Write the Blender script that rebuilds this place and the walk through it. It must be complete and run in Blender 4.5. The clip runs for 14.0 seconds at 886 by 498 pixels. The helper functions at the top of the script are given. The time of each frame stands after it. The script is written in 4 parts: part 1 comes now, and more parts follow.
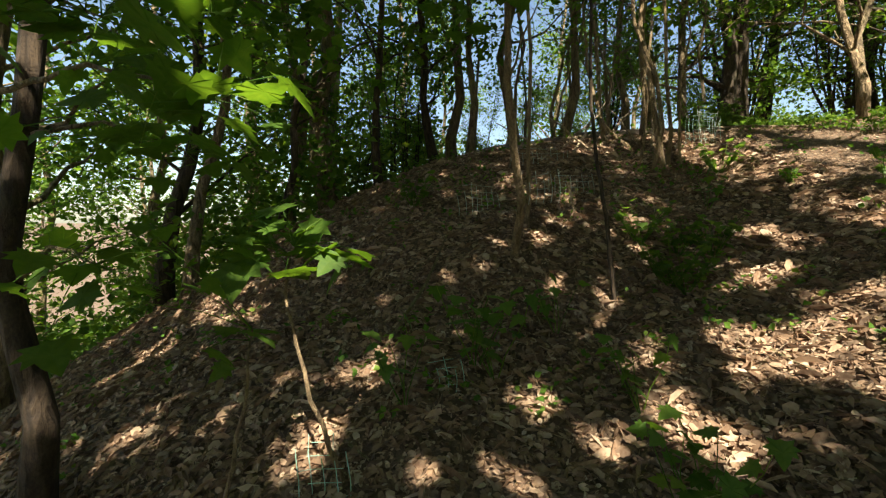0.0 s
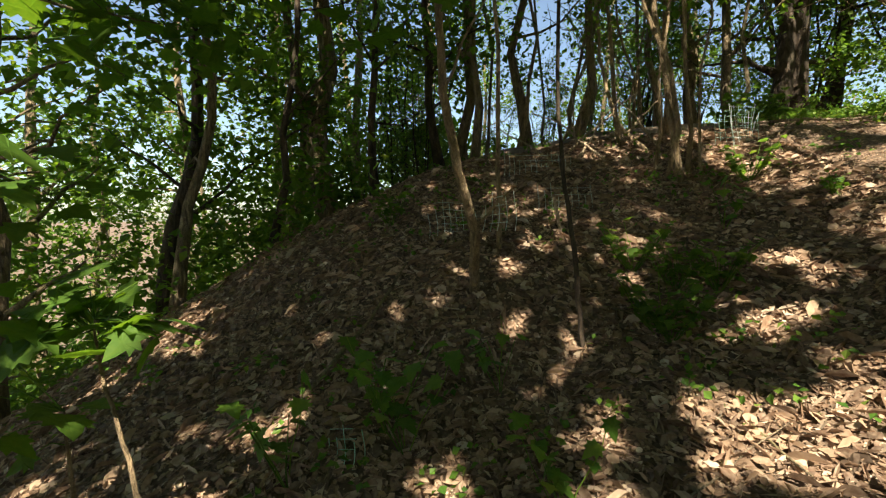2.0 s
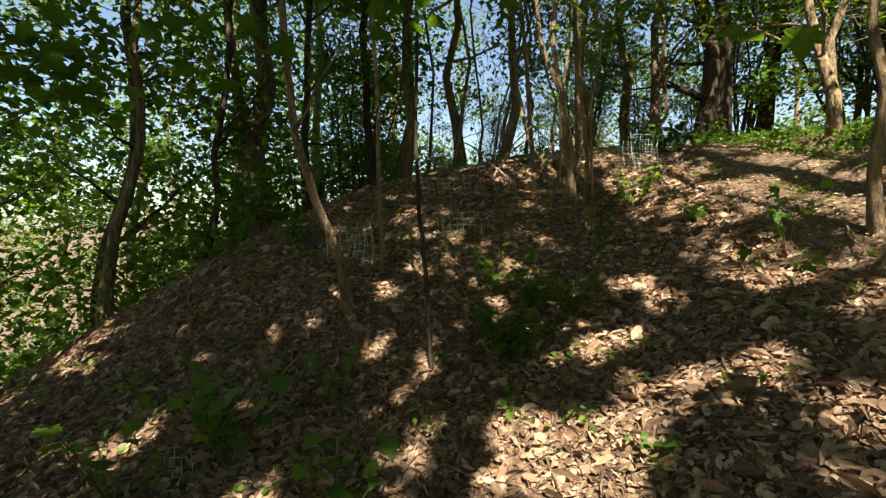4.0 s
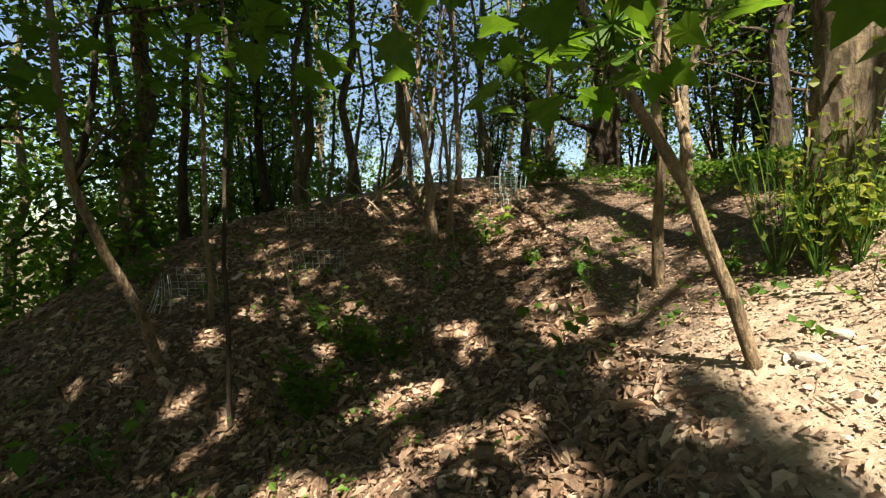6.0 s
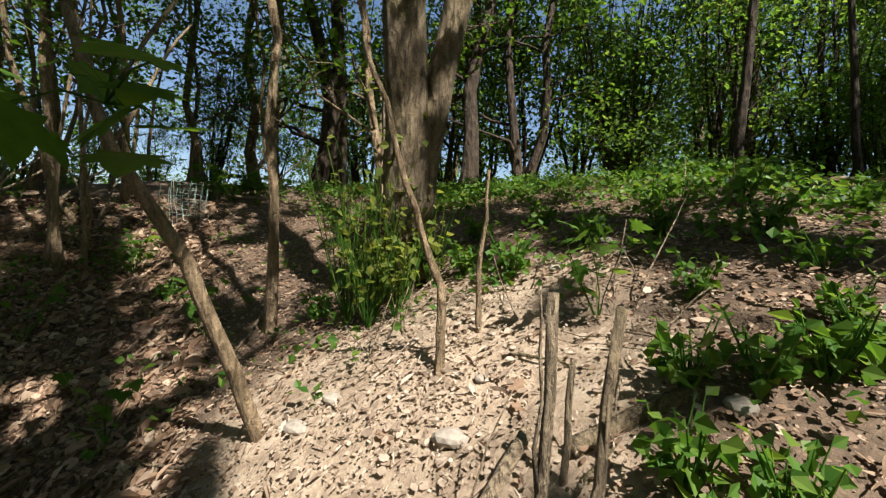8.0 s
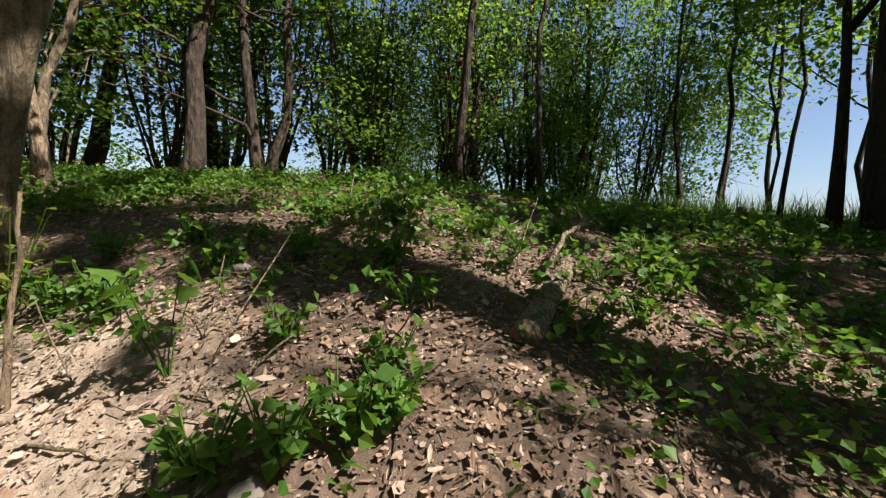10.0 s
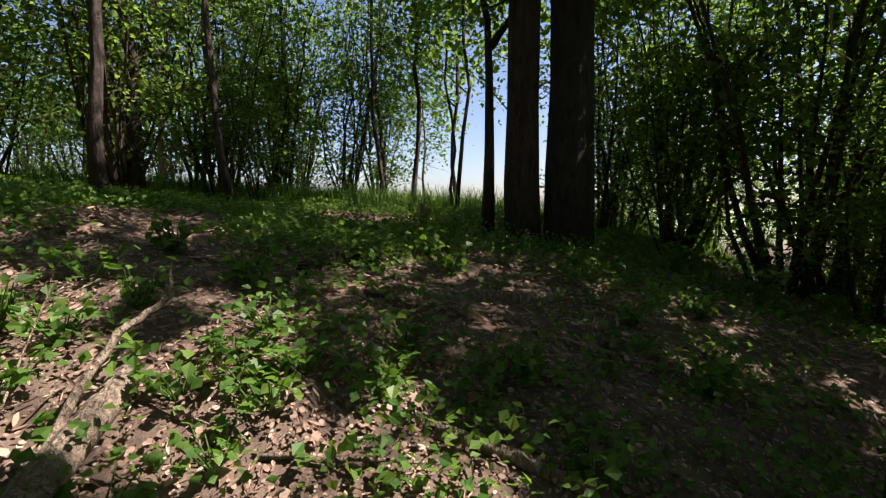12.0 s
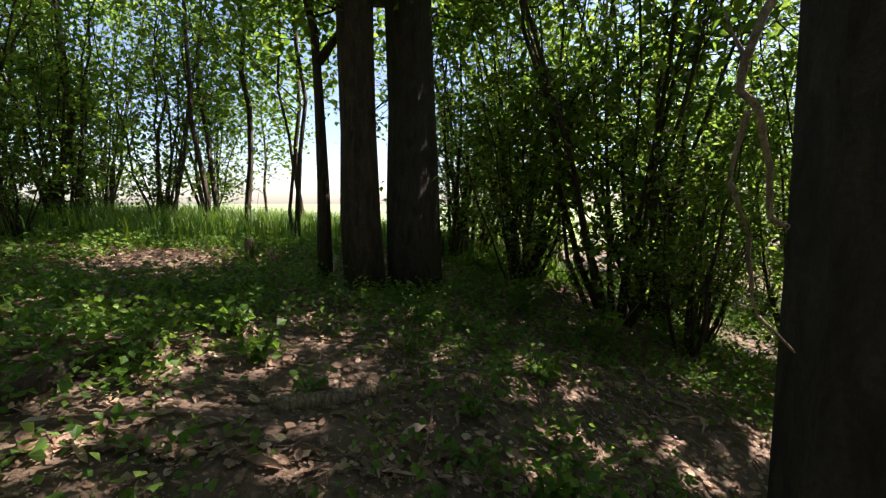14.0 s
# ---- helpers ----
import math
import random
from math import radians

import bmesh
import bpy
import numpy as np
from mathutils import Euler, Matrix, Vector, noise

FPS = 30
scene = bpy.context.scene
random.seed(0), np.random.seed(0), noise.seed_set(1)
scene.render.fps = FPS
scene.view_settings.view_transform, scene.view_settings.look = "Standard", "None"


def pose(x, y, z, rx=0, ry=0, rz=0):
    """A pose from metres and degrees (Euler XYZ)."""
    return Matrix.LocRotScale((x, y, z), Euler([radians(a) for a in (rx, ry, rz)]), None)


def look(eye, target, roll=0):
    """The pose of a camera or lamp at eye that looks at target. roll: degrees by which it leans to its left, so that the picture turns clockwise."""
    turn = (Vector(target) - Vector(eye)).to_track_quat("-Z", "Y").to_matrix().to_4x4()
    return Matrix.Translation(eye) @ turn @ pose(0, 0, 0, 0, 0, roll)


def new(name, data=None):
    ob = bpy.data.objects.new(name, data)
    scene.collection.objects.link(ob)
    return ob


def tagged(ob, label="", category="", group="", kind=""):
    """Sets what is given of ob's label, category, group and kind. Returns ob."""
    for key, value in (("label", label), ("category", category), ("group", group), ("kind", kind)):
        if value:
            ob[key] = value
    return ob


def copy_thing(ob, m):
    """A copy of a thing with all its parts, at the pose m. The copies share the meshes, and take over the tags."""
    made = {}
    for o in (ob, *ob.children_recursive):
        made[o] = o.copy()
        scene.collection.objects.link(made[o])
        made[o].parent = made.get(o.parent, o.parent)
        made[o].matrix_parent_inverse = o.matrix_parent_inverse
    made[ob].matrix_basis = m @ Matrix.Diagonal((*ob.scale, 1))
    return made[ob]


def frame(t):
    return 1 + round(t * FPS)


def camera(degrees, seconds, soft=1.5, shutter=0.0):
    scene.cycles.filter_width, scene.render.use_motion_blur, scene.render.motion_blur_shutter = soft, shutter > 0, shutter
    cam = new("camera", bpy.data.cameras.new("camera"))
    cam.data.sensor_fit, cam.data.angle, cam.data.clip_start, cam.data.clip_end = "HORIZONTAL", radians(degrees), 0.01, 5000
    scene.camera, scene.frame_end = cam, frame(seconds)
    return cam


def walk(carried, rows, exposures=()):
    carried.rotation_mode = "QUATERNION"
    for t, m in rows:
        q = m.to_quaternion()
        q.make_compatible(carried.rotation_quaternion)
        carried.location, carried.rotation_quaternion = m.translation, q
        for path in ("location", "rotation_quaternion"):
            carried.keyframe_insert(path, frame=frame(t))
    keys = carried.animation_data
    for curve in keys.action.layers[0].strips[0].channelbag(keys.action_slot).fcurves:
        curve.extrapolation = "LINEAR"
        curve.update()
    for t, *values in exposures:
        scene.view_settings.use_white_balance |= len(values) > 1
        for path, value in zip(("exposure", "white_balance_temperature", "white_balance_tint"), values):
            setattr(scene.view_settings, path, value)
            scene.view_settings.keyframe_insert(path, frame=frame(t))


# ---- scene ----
cam = camera(89.5, 14.0, 1.25)
walk(cam, [
    (0.0, pose(-0.000, 0.000, 1.700, 86.47, 0.07, 0.00)),
    (0.5, pose(0.154, 0.126, 1.723, 86.30, 0.54, 2.52)),
    (1.0, pose(0.397, 0.271, 1.793, 85.65, 0.56, 5.05)),
    (1.5, pose(0.564, 0.338, 1.884, 85.59, 0.82, 6.97)),
    (2.0, pose(0.744, 0.478, 1.928, 85.85, 0.70, 7.09)),
    (2.2, pose(0.816, 0.534, 1.958, 86.28, 0.73, 6.92)),
    (4.3, pose(1.791, 0.375, 2.121, 87.01, 0.27, 5.73)),
    (4.5, pose(1.894, 0.413, 2.165, 87.24, 0.30, 5.25)),
    (5.0, pose(2.063, 0.448, 2.202, 87.09, 0.20, 4.63)),
    (5.5, pose(2.341, 0.451, 2.291, 87.08, 0.09, 3.60)),
    (6.0, pose(2.614, 0.487, 2.332, 88.12, 0.08, 0.82)),
    (6.5, pose(2.901, 0.580, 2.432, 88.37, -0.14, -4.49)),
    (7.0, pose(3.194, 0.549, 2.484, 88.14, -0.95, -10.73)),
    (7.5, pose(3.423, 0.478, 2.581, 87.84, -1.16, -18.03)),
    (8.0, pose(3.711, 0.421, 2.616, 88.28, -2.06, -25.67)),
    (8.5, pose(3.907, 0.345, 2.661, 87.72, -2.70, -32.36)),
    (9.0, pose(4.125, 0.216, 2.788, 87.68, -3.11, -38.48)),
    (9.2, pose(4.185, 0.194, 2.813, 87.57, -3.29, -41.13)),
    (11.3, pose(4.851, 0.043, 3.091, 85.89, -0.86, -73.48)),
    (11.5, pose(4.941, 0.011, 3.164, 85.74, -0.74, -77.29)),
    (12.0, pose(5.192, -0.130, 3.250, 84.29, -0.57, -84.77)),
    (12.5, pose(5.369, -0.172, 3.336, 83.71, -0.60, -90.76)),
    (13.0, pose(5.539, -0.212, 3.355, 84.32, -0.69, -95.58)),
    (13.5, pose(5.666, -0.266, 3.539, 84.88, -0.26, -99.48)),
    (14.0, pose(5.761, -0.400, 3.623, 84.25, -0.06, -101.98)),
], exposures=[(0, 1.85, 7300, 6), (5, 1.85, 7300, 8), (7, 1.45, 6500, 8), (8, 1.1, 6300, 9), (9, 0.9, 6200, 12), (11.3, 1.45, 6300, 20), (12.5, 1.35, 6200, 26), (14, 1.98, 6500, 23)])

# ---- light ----
SUN_AZ, SUN_EL = radians(167.5), radians(54)
world = bpy.data.worlds.new("sky")
scene.world = world
world.use_nodes = True
wn = world.node_tree
sky = wn.nodes.new("ShaderNodeTexSky")
sky.sky_type = "NISHITA"
sky.sun_disc = False
sky.dust_density, sky.ozone_density = 0.9, 1.6
sky.sun_elevation, sky.sun_rotation = SUN_EL, SUN_AZ
wn.links.new(sky.outputs[0], wn.nodes["Background"].inputs[0])
wn.nodes["Background"].inputs[1].default_value = 0.066
sun_data = bpy.data.lights.new("sun", "SUN")
sun_data.energy, sun_data.angle, sun_data.color = 5.0, radians(0.6), (1.0, 0.93, 0.82)
sun = new("sun", sun_data)
sun.matrix_world = look((0, 0, 0), (-math.sin(SUN_AZ) * math.cos(SUN_EL), -math.cos(SUN_AZ) * math.cos(SUN_EL), -math.sin(SUN_EL)))


# ---- materials ----
def nodes_of(name):
    m = bpy.data.materials.new(name)
    m.use_nodes = True
    nt = m.node_tree
    return m, nt, nt.nodes["Principled BSDF"]


def node(nt, kind, **values):
    n = nt.nodes.new(kind)
    for k, v in values.items():
        n.inputs[k].default_value = v
    return n


def ramp(nt, source, stops):
    r = nt.nodes.new("ShaderNodeValToRGB")
    e = r.color_ramp.elements
    while len(e) < len(stops):
        e.new(0.5)
    for el, (p, c) in zip(e, stops):
        el.position, el.color = p, (*c, 1)
    nt.links.new(source, r.inputs[0])
    return r.outputs[0]


def mixc(nt, f, a, b):
    m = nt.nodes.new("ShaderNodeMix")
    m.data_type = "RGBA"
    for s, v in ((m.inputs[0], f), (m.inputs[6], a), (m.inputs[7], b)):
        if isinstance(v, (int, float)):
            s.default_value = v
        elif isinstance(v, tuple):
            s.default_value = (*v, 1)
        else:
            nt.links.new(v, s)
    return m.outputs[2]


def bump(nt, p, height, strength, distance):
    b = node(nt, "ShaderNodeBump", Strength=strength, Distance=distance)
    nt.links.new(height, b.inputs["Height"])
    nt.links.new(b.outputs[0], p.inputs["Normal"])


def foliage(name, stops, translucent, gloss=0.45):
    """Leaf: diffuse face, light shining through, tone by leaf."""
    m, nt, p = nodes_of(name)
    geo = nt.nodes.new("ShaderNodeNewGeometry")
    col = ramp(nt, geo.outputs["Random Per Island"], stops)
    co = nt.nodes.new("ShaderNodeTexCoord")
    n = node(nt, "ShaderNodeTexNoise", Scale=35.0, Detail=3.0)
    nt.links.new(co.outputs["Object"], n.inputs["Vector"])
    col = mixc(nt, 0.25, col, ramp(nt, n.outputs[0], [(0.3, stops[0][1]), (0.7, stops[-1][1])]))
    nt.links.new(col, p.inputs["Base Color"])
    p.inputs["Roughness"].default_value = gloss
    p.inputs["Specular IOR Level"].default_value = 0.2
    tr = nt.nodes.new("ShaderNodeBsdfTranslucent")
    hs = node(nt, "ShaderNodeHueSaturation", Hue=0.485, Saturation=1.1, Value=2.3)
    nt.links.new(col, hs.inputs["Color"])
    nt.links.new(hs.outputs[0], tr.inputs["Color"])
    mx = node(nt, "ShaderNodeMixShader", Fac=translucent)
    nt.links.new(p.outputs[0], mx.inputs[1])
    nt.links.new(tr.outputs[0], mx.inputs[2])
    nt.links.new(mx.outputs[0], nt.nodes["Material Output"].inputs[0])
    return m


def bark_material(name, dark, light, moss, scale, moss_amount):
    m, nt, p = nodes_of(name)
    co = nt.nodes.new("ShaderNodeTexCoord")
    mp = nt.nodes.new("ShaderNodeMapping")
    mp.inputs["Scale"].default_value = (1, 1, 0.3)
    nt.links.new(co.outputs["Object"], mp.inputs[0])
    n = node(nt, "ShaderNodeTexNoise", Scale=scale, Detail=8.0, Roughness=0.65, Distortion=0.6)
    nt.links.new(mp.outputs[0], n.inputs["Vector"])
    big = node(nt, "ShaderNodeTexNoise", Scale=2.2, Detail=4.0)
    nt.links.new(co.outputs["Object"], big.inputs["Vector"])
    col = ramp(nt, n.outputs[0], [(0.35, dark), (0.5, tuple((a + b) / 2 for a, b in zip(dark, light))), (0.68, light)])
    f = ramp(nt, big.outputs[0], [(0.62 - 0.25 * moss_amount, (0, 0, 0)), (0.72, (0.75, 0.75, 0.75))])
    col = mixc(nt, f, col, moss)
    fine = node(nt, "ShaderNodeTexNoise", Scale=scale * 3.5, Detail=6.0, Roughness=0.7)
    nt.links.new(co.outputs["Object"], fine.inputs["Vector"])
    col = mixc(nt, ramp(nt, fine.outputs[0], [(0.4, (0.5, 0.5, 0.5)), (0.56, (0, 0, 0))]), col, tuple(c * 0.8 for c in dark))
    plates = node(nt, "ShaderNodeTexVoronoi", Scale=scale * 0.8)
    nt.links.new(mp.outputs[0], plates.inputs["Vector"])
    relief = nt.nodes.new("ShaderNodeMath")
    relief.operation = "ADD"
    nt.links.new(n.outputs[0], relief.inputs[0])
    nt.links.new(plates.outputs["Distance"], relief.inputs[1])
    nt.links.new(col, p.inputs["Base Color"])
    p.inputs["Roughness"].default_value = 0.9
    bump(nt, p, relief.outputs[0], 1.0, 0.04)
    return m


M_LEAF = foliage("maple_leaf_green", [(0.0, (0.028, 0.075, 0.012)), (0.45, (0.05, 0.12, 0.018)), (0.8, (0.085, 0.165, 0.025)), (1.0, (0.14, 0.19, 0.03))], 0.45, 0.62)
M_LEAF2 = foliage("shrub_leaf_green", [(0.0, (0.03, 0.075, 0.016)), (0.6, (0.075, 0.15, 0.028)), (1.0, (0.15, 0.21, 0.04))], 0.58, 0.6)
M_IVY = foliage("ivy_leaf_yellow_green", [(0.0, (0.06, 0.1, 0.02)), (0.5, (0.13, 0.18, 0.035)), (1.0, (0.26, 0.27, 0.06))], 0.4)
M_PLANT = foliage("herb_leaf_green", [(0.0, (0.03, 0.09, 0.015)), (0.5, (0.07, 0.16, 0.025)), (1.0, (0.15, 0.22, 0.04))], 0.35)
M_LITTER = foliage("dead_leaf_brown", [(0.0, (0.06, 0.034, 0.022)), (0.3, (0.14, 0.08, 0.05)), (0.6, (0.26, 0.16, 0.1)), (0.85, (0.4, 0.275, 0.185)), (1.0, (0.5, 0.4, 0.3))], 0.1, 0.6)
M_LITTER_PALE = foliage("bleached_leaf", [(0.0, (0.15, 0.1, 0.07)), (0.4, (0.3, 0.22, 0.16)), (0.8, (0.44, 0.35, 0.27)), (1.0, (0.56, 0.48, 0.39))], 0.1, 0.6)
M_BARK = bark_material("bark_grey_brown", (0.06, 0.042, 0.026), (0.36, 0.27, 0.165), (0.22, 0.2, 0.07), 26, 0.5)
M_BARK_PALE = bark_material("bark_pale", (0.14, 0.095, 0.055), (0.47, 0.34, 0.2), (0.16, 0.16, 0.06), 34, 0.2)
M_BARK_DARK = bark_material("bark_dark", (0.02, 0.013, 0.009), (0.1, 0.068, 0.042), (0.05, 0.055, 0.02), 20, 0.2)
# furrowed bark of thick old trunks, near-black because their shade is in the colour
M_BARK_SHADED = bark_material("shaded_furrowed_bark", (0.012, 0.009, 0.007), (0.06, 0.046, 0.034), (0.03, 0.035, 0.014), 18, 0.2)
M_DEAD = bark_material("dead_wood", (0.16, 0.11, 0.07), (0.56, 0.44, 0.29), (0.24, 0.18, 0.1), 60, 0.0)


def ground_material():
    m, nt, p = nodes_of("woodland_soil")
    co = nt.nodes.new("ShaderNodeTexCoord")
    a = node(nt, "ShaderNodeTexNoise", Scale=9.0, Detail=9.0, Roughness=0.7)
    b = node(nt, "ShaderNodeTexNoise", Scale=0.9, Detail=5.0)
    v = node(nt, "ShaderNodeTexVoronoi", Scale=22.0)
    for n in (a, b, v):
        nt.links.new(co.outputs["Object"], n.inputs["Vector"])
    soil = ramp(nt, a.outputs[0], [(0.3, (0.045, 0.03, 0.02)), (0.5, (0.11, 0.075, 0.05)), (0.7, (0.22, 0.155, 0.105))])
    pale = ramp(nt, a.outputs[0], [(0.3, (0.17, 0.12, 0.08)), (0.5, (0.37, 0.28, 0.2)), (0.72, (0.54, 0.44, 0.33))])
    # worn bare earth where feet and water run on the bank
    mp = nt.nodes.new("ShaderNodeMapping")
    mp.inputs["Location"].default_value = (-4.35 / 1.15, -1.95 / 1.0, 0)
    mp.inputs["Scale"].default_value = (1 / 1.15, 1 / 1.0, 0)
    nt.links.new(co.outputs["Object"], mp.inputs[0])
    g = nt.nodes.new("ShaderNodeTexGradient")
    g.gradient_type = "SPHERICAL"
    nt.links.new(mp.outputs[0], g.inputs[0])
    mul = nt.nodes.new("ShaderNodeMath")
    mul.operation = "MULTIPLY"
    nt.links.new(g.outputs["Fac"], mul.inputs[0])
    nt.links.new(ramp(nt, b.outputs[0], [(0.3, (0.5, 0.5, 0.5)), (0.6, (2, 2, 2))]), mul.inputs[1])
    f = ramp(nt, mul.outputs[0], [(0.08, (0, 0, 0)), (0.45, (1, 1, 1))])
    near = mixc(nt, f, mixc(nt, 0.3, soil, ramp(nt, v.outputs["Color"], [(0.1, (0.08, 0.05, 0.035)), (0.9, (0.26, 0.18, 0.12))])), pale)
    # meadow beyond the wood
    sx = nt.nodes.new("ShaderNodeSeparateXYZ")
    nt.links.new(co.outputs["Object"], sx.inputs[0])
    mr = nt.nodes.new("ShaderNodeMapRange")
    mr.inputs[1].default_value, mr.inputs[2].default_value = 19, 26
    nt.links.new(sx.outputs[0], mr.inputs[0])
    fld = node(nt, "ShaderNodeTexNoise", Scale=0.02, Detail=6.0)
    nt.links.new(co.outputs["Object"], fld.inputs["Vector"])
    grass = ramp(nt, fld.outputs[0], [(0.35, (0.1, 0.16, 0.05)), (0.5, (0.2, 0.26, 0.11)), (0.65, (0.24, 0.29, 0.14))])
    col = mixc(nt, mr.outputs[0], near, grass)
    nt.links.new(col, p.inputs["Base Color"])
    p.inputs["Roughness"].default_value = 0.95
    bump(nt, p, a.outputs[0], 0.9, 0.03)
    return m


M_GROUND = ground_material()


def plain(name, color, rough=0.6):
    m, nt, p = nodes_of(name)
    co = nt.nodes.new("ShaderNodeTexCoord")
    n = node(nt, "ShaderNodeTexNoise", Scale=40.0, Detail=4.0)
    nt.links.new(co.outputs["Object"], n.inputs["Vector"])
    nt.links.new(ramp(nt, n.outputs[0], [(0.3, tuple(c * 0.6 for c in color)), (0.7, color)]), p.inputs["Base Color"])
    p.inputs["Roughness"].default_value = rough
    return m


M_NET = plain("green_plastic_net", (0.4, 0.66, 0.55))
M_NET_PALE = plain("grey_green_net", (0.6, 0.68, 0.62))
M_STONE = plain("stone", (0.42, 0.36, 0.3), 0.9)


# ---- terrain ----
CTRL = np.array([
    [-2.98, -2.80, -2.67, -2.60, -2.61, -2.63, -2.61, -2.65],
    [-2.62, -2.22, -1.79, -1.25, -0.77, -0.65, -0.98, -1.41],
    [-2.18, -1.62, -0.98, -0.32, 0.49, 1.35, 0.65, -0.13],
    [-1.55, -0.95, -0.30, 0.35, 1.71, 2.95, 1.99, 1.34],
    [-0.71, -0.16, 0.34, 0.32, 1.03, 3.43, 3.16, 2.99],
    [0.07, 0.67, 1.28, 2.36, 2.29, 3.03, 3.46, 3.82],
    [0.71, 1.92, 2.46, 3.14, 3.51, 3.17, 3.32, 3.32],
    [1.32, 2.39, 2.81, 2.87, 3.22, 3.44, 3.60, 3.19],
    [1.67, 2.47, 3.14, 3.19, 3.16, 3.47, 3.65, 3.31],
    [1.87, 2.36, 2.83, 3.04, 3.14, 3.29, 3.30, 3.13],
])


def spline(u):
    i = np.floor(u).astype(int)
    f = u - i
    return i, [(1 - f) ** 3 / 6, (3 * f ** 3 - 6 * f ** 2 + 4) / 6, (-3 * f ** 3 + 3 * f ** 2 + 3 * f + 1) / 6, f ** 3 / 6]


def base_height(x, y):
    i, bx = spline((x + 8) / 2.5)
    j, by = spline((y + 6) / 2.5)
    z = 0
    for a in range(4):
        for c in range(4):
            z = z + bx[a] * by[c] * CTRL[np.clip(i - 1 + a, 0, 9), np.clip(j - 1 + c, 0, 7)]
    return z


WAVES = [(random.uniform(1.5, 9), random.uniform(0, 6.28), random.uniform(0, 6.28)) for _ in range(26)]


def height(x, y):
    x, y = np.asarray(x, float), np.asarray(y, float)
    z = base_height(x, y)
    for k, a, ph in WAVES:
        z = z + 0.026 / k * np.sin(k * (x * math.cos(a) + y * math.sin(a)) + ph)
    # a hump high on the bank
    z = z + 0.2 * np.exp(-((x - 0.7) / 0.75) ** 2 - ((y - 3.95) / 0.5) ** 2)
    # the field lies level towards the east; the wooded valley falls away in the west
    far = np.clip((np.hypot(x - 4, y - 3) - 14) / 40, 0, 1)
    side = np.clip((x + 0.3 * y - 2) / 20 + 0.5, 0, 1)
    return z * (1 - far) + far * (2.9 * side + (1 - side) * -7)


def G(x, y):
    return float(height(x, y))


def mesh_from(name, verts, faces, material, smooth=False):
    me = bpy.data.meshes.new(name)
    me.from_pydata(np.asarray(verts, float).tolist(), [], [tuple(f) for f in np.asarray(faces).tolist()] if not isinstance(faces, list) else faces)
    me.materials.append(material)
    if smooth:
        me.polygons.foreach_set("use_smooth", [True] * len(me.polygons))
    me.update()
    return me


def axis(lo, hi, step, far):
    mid = list(np.arange(lo, hi + 1e-6, step))
    out, d = [], step
    while not out or out[-1] < far:
        d *= 1.22
        out.append((out[-1] if out else 0) + d)
    return np.array([lo - o for o in reversed(out)] + mid + [hi + o for o in out])


gx, gy = axis(-5, 12, 0.1, 2500), axis(-2.5, 9.5, 0.1, 2500)
XX, YY = np.meshgrid(gx, gy, indexing="ij")
ZZ = height(XX, YY)
idx = np.arange(len(gx) * len(gy)).reshape(len(gx), len(gy))
quads = np.stack([idx[:-1, :-1], idx[1:, :-1], idx[1:, 1:], idx[:-1, 1:]], -1).reshape(-1, 4)
ground = new("ground", mesh_from("ground", np.stack([XX, YY, ZZ], -1).reshape(-1, 3), quads, M_GROUND, True))
tagged(ground, "uneven woodland bank of brown soil rising to a flat field", "ground", kind="structure")


# ---- building blocks ----
def tube(points, radii, sides=7, rough=0.0, rng=None, cap=True):
    """Vertices and faces of a tapered limb along points."""
    P = np.asarray(points, float)
    n = len(P)
    T = np.gradient(P, axis=0)
    T /= np.linalg.norm(T, axis=1)[:, None] + 1e-9
    ref = np.array([1.0, 0.1, 0.05]) if abs(T[:, 0]).mean() < 0.8 else np.array([0.0, 1.0, 0.05])
    U = np.cross(T, ref)
    U /= np.linalg.norm(U, axis=1)[:, None] + 1e-9
    V = np.cross(T, U)
    a = np.arange(sides) * 2 * math.pi / sides
    r = np.asarray(radii, float)[:, None] * np.ones((n, sides))
    if rough and rng is not None:
        lobes = 1 + rough * (np.sin(2 * a + rng.uniform(0, 6)) + 0.6 * np.sin(3 * a + rng.uniform(0, 6)))
        r = r * lobes[None, :] * (1 + rough * rng.uniform(-0.7, 0.7, (n, sides)))
    verts = P[:, None, :] + r[..., None] * (np.cos(a)[None, :, None] * U[:, None, :] + np.sin(a)[None, :, None] * V[:, None, :])
    faces = []
    for i in range(n - 1):
        for k in range(sides):
            k2 = (k + 1) % sides
            faces.append((i * sides + k, i * sides + k2, (i + 1) * sides + k2, (i + 1) * sides + k))
    if cap:
        faces.append(tuple(range(sides - 1, -1, -1)))
        faces.append(tuple(range((n - 1) * sides, n * sides)))
    return verts.reshape(-1, 3), faces


class Soup:
    def __init__(self):
        self.v, self.f, self.n = [], [], 0

    def add(self, v, f):
        self.v.append(v)
        self.f += [tuple(i + self.n for i in q) for q in f]
        self.n += len(v)

    def mesh(self, name, material, smooth=False):
        return mesh_from(name, np.concatenate(self.v), self.f, material, smooth)


def part(name, me, parent, label="", at=(0, 0, 0), kind=""):
    ob = new(name, me)
    ob.parent = parent
    ob.location = at
    return tagged(ob, label, kind=kind)


def empty_at(name, x, y, z, label, category, group=""):
    ob = new(name)
    ob.empty_display_size = 0.2
    ob.location = (x, y, z)
    return tagged(ob, label, category, group)


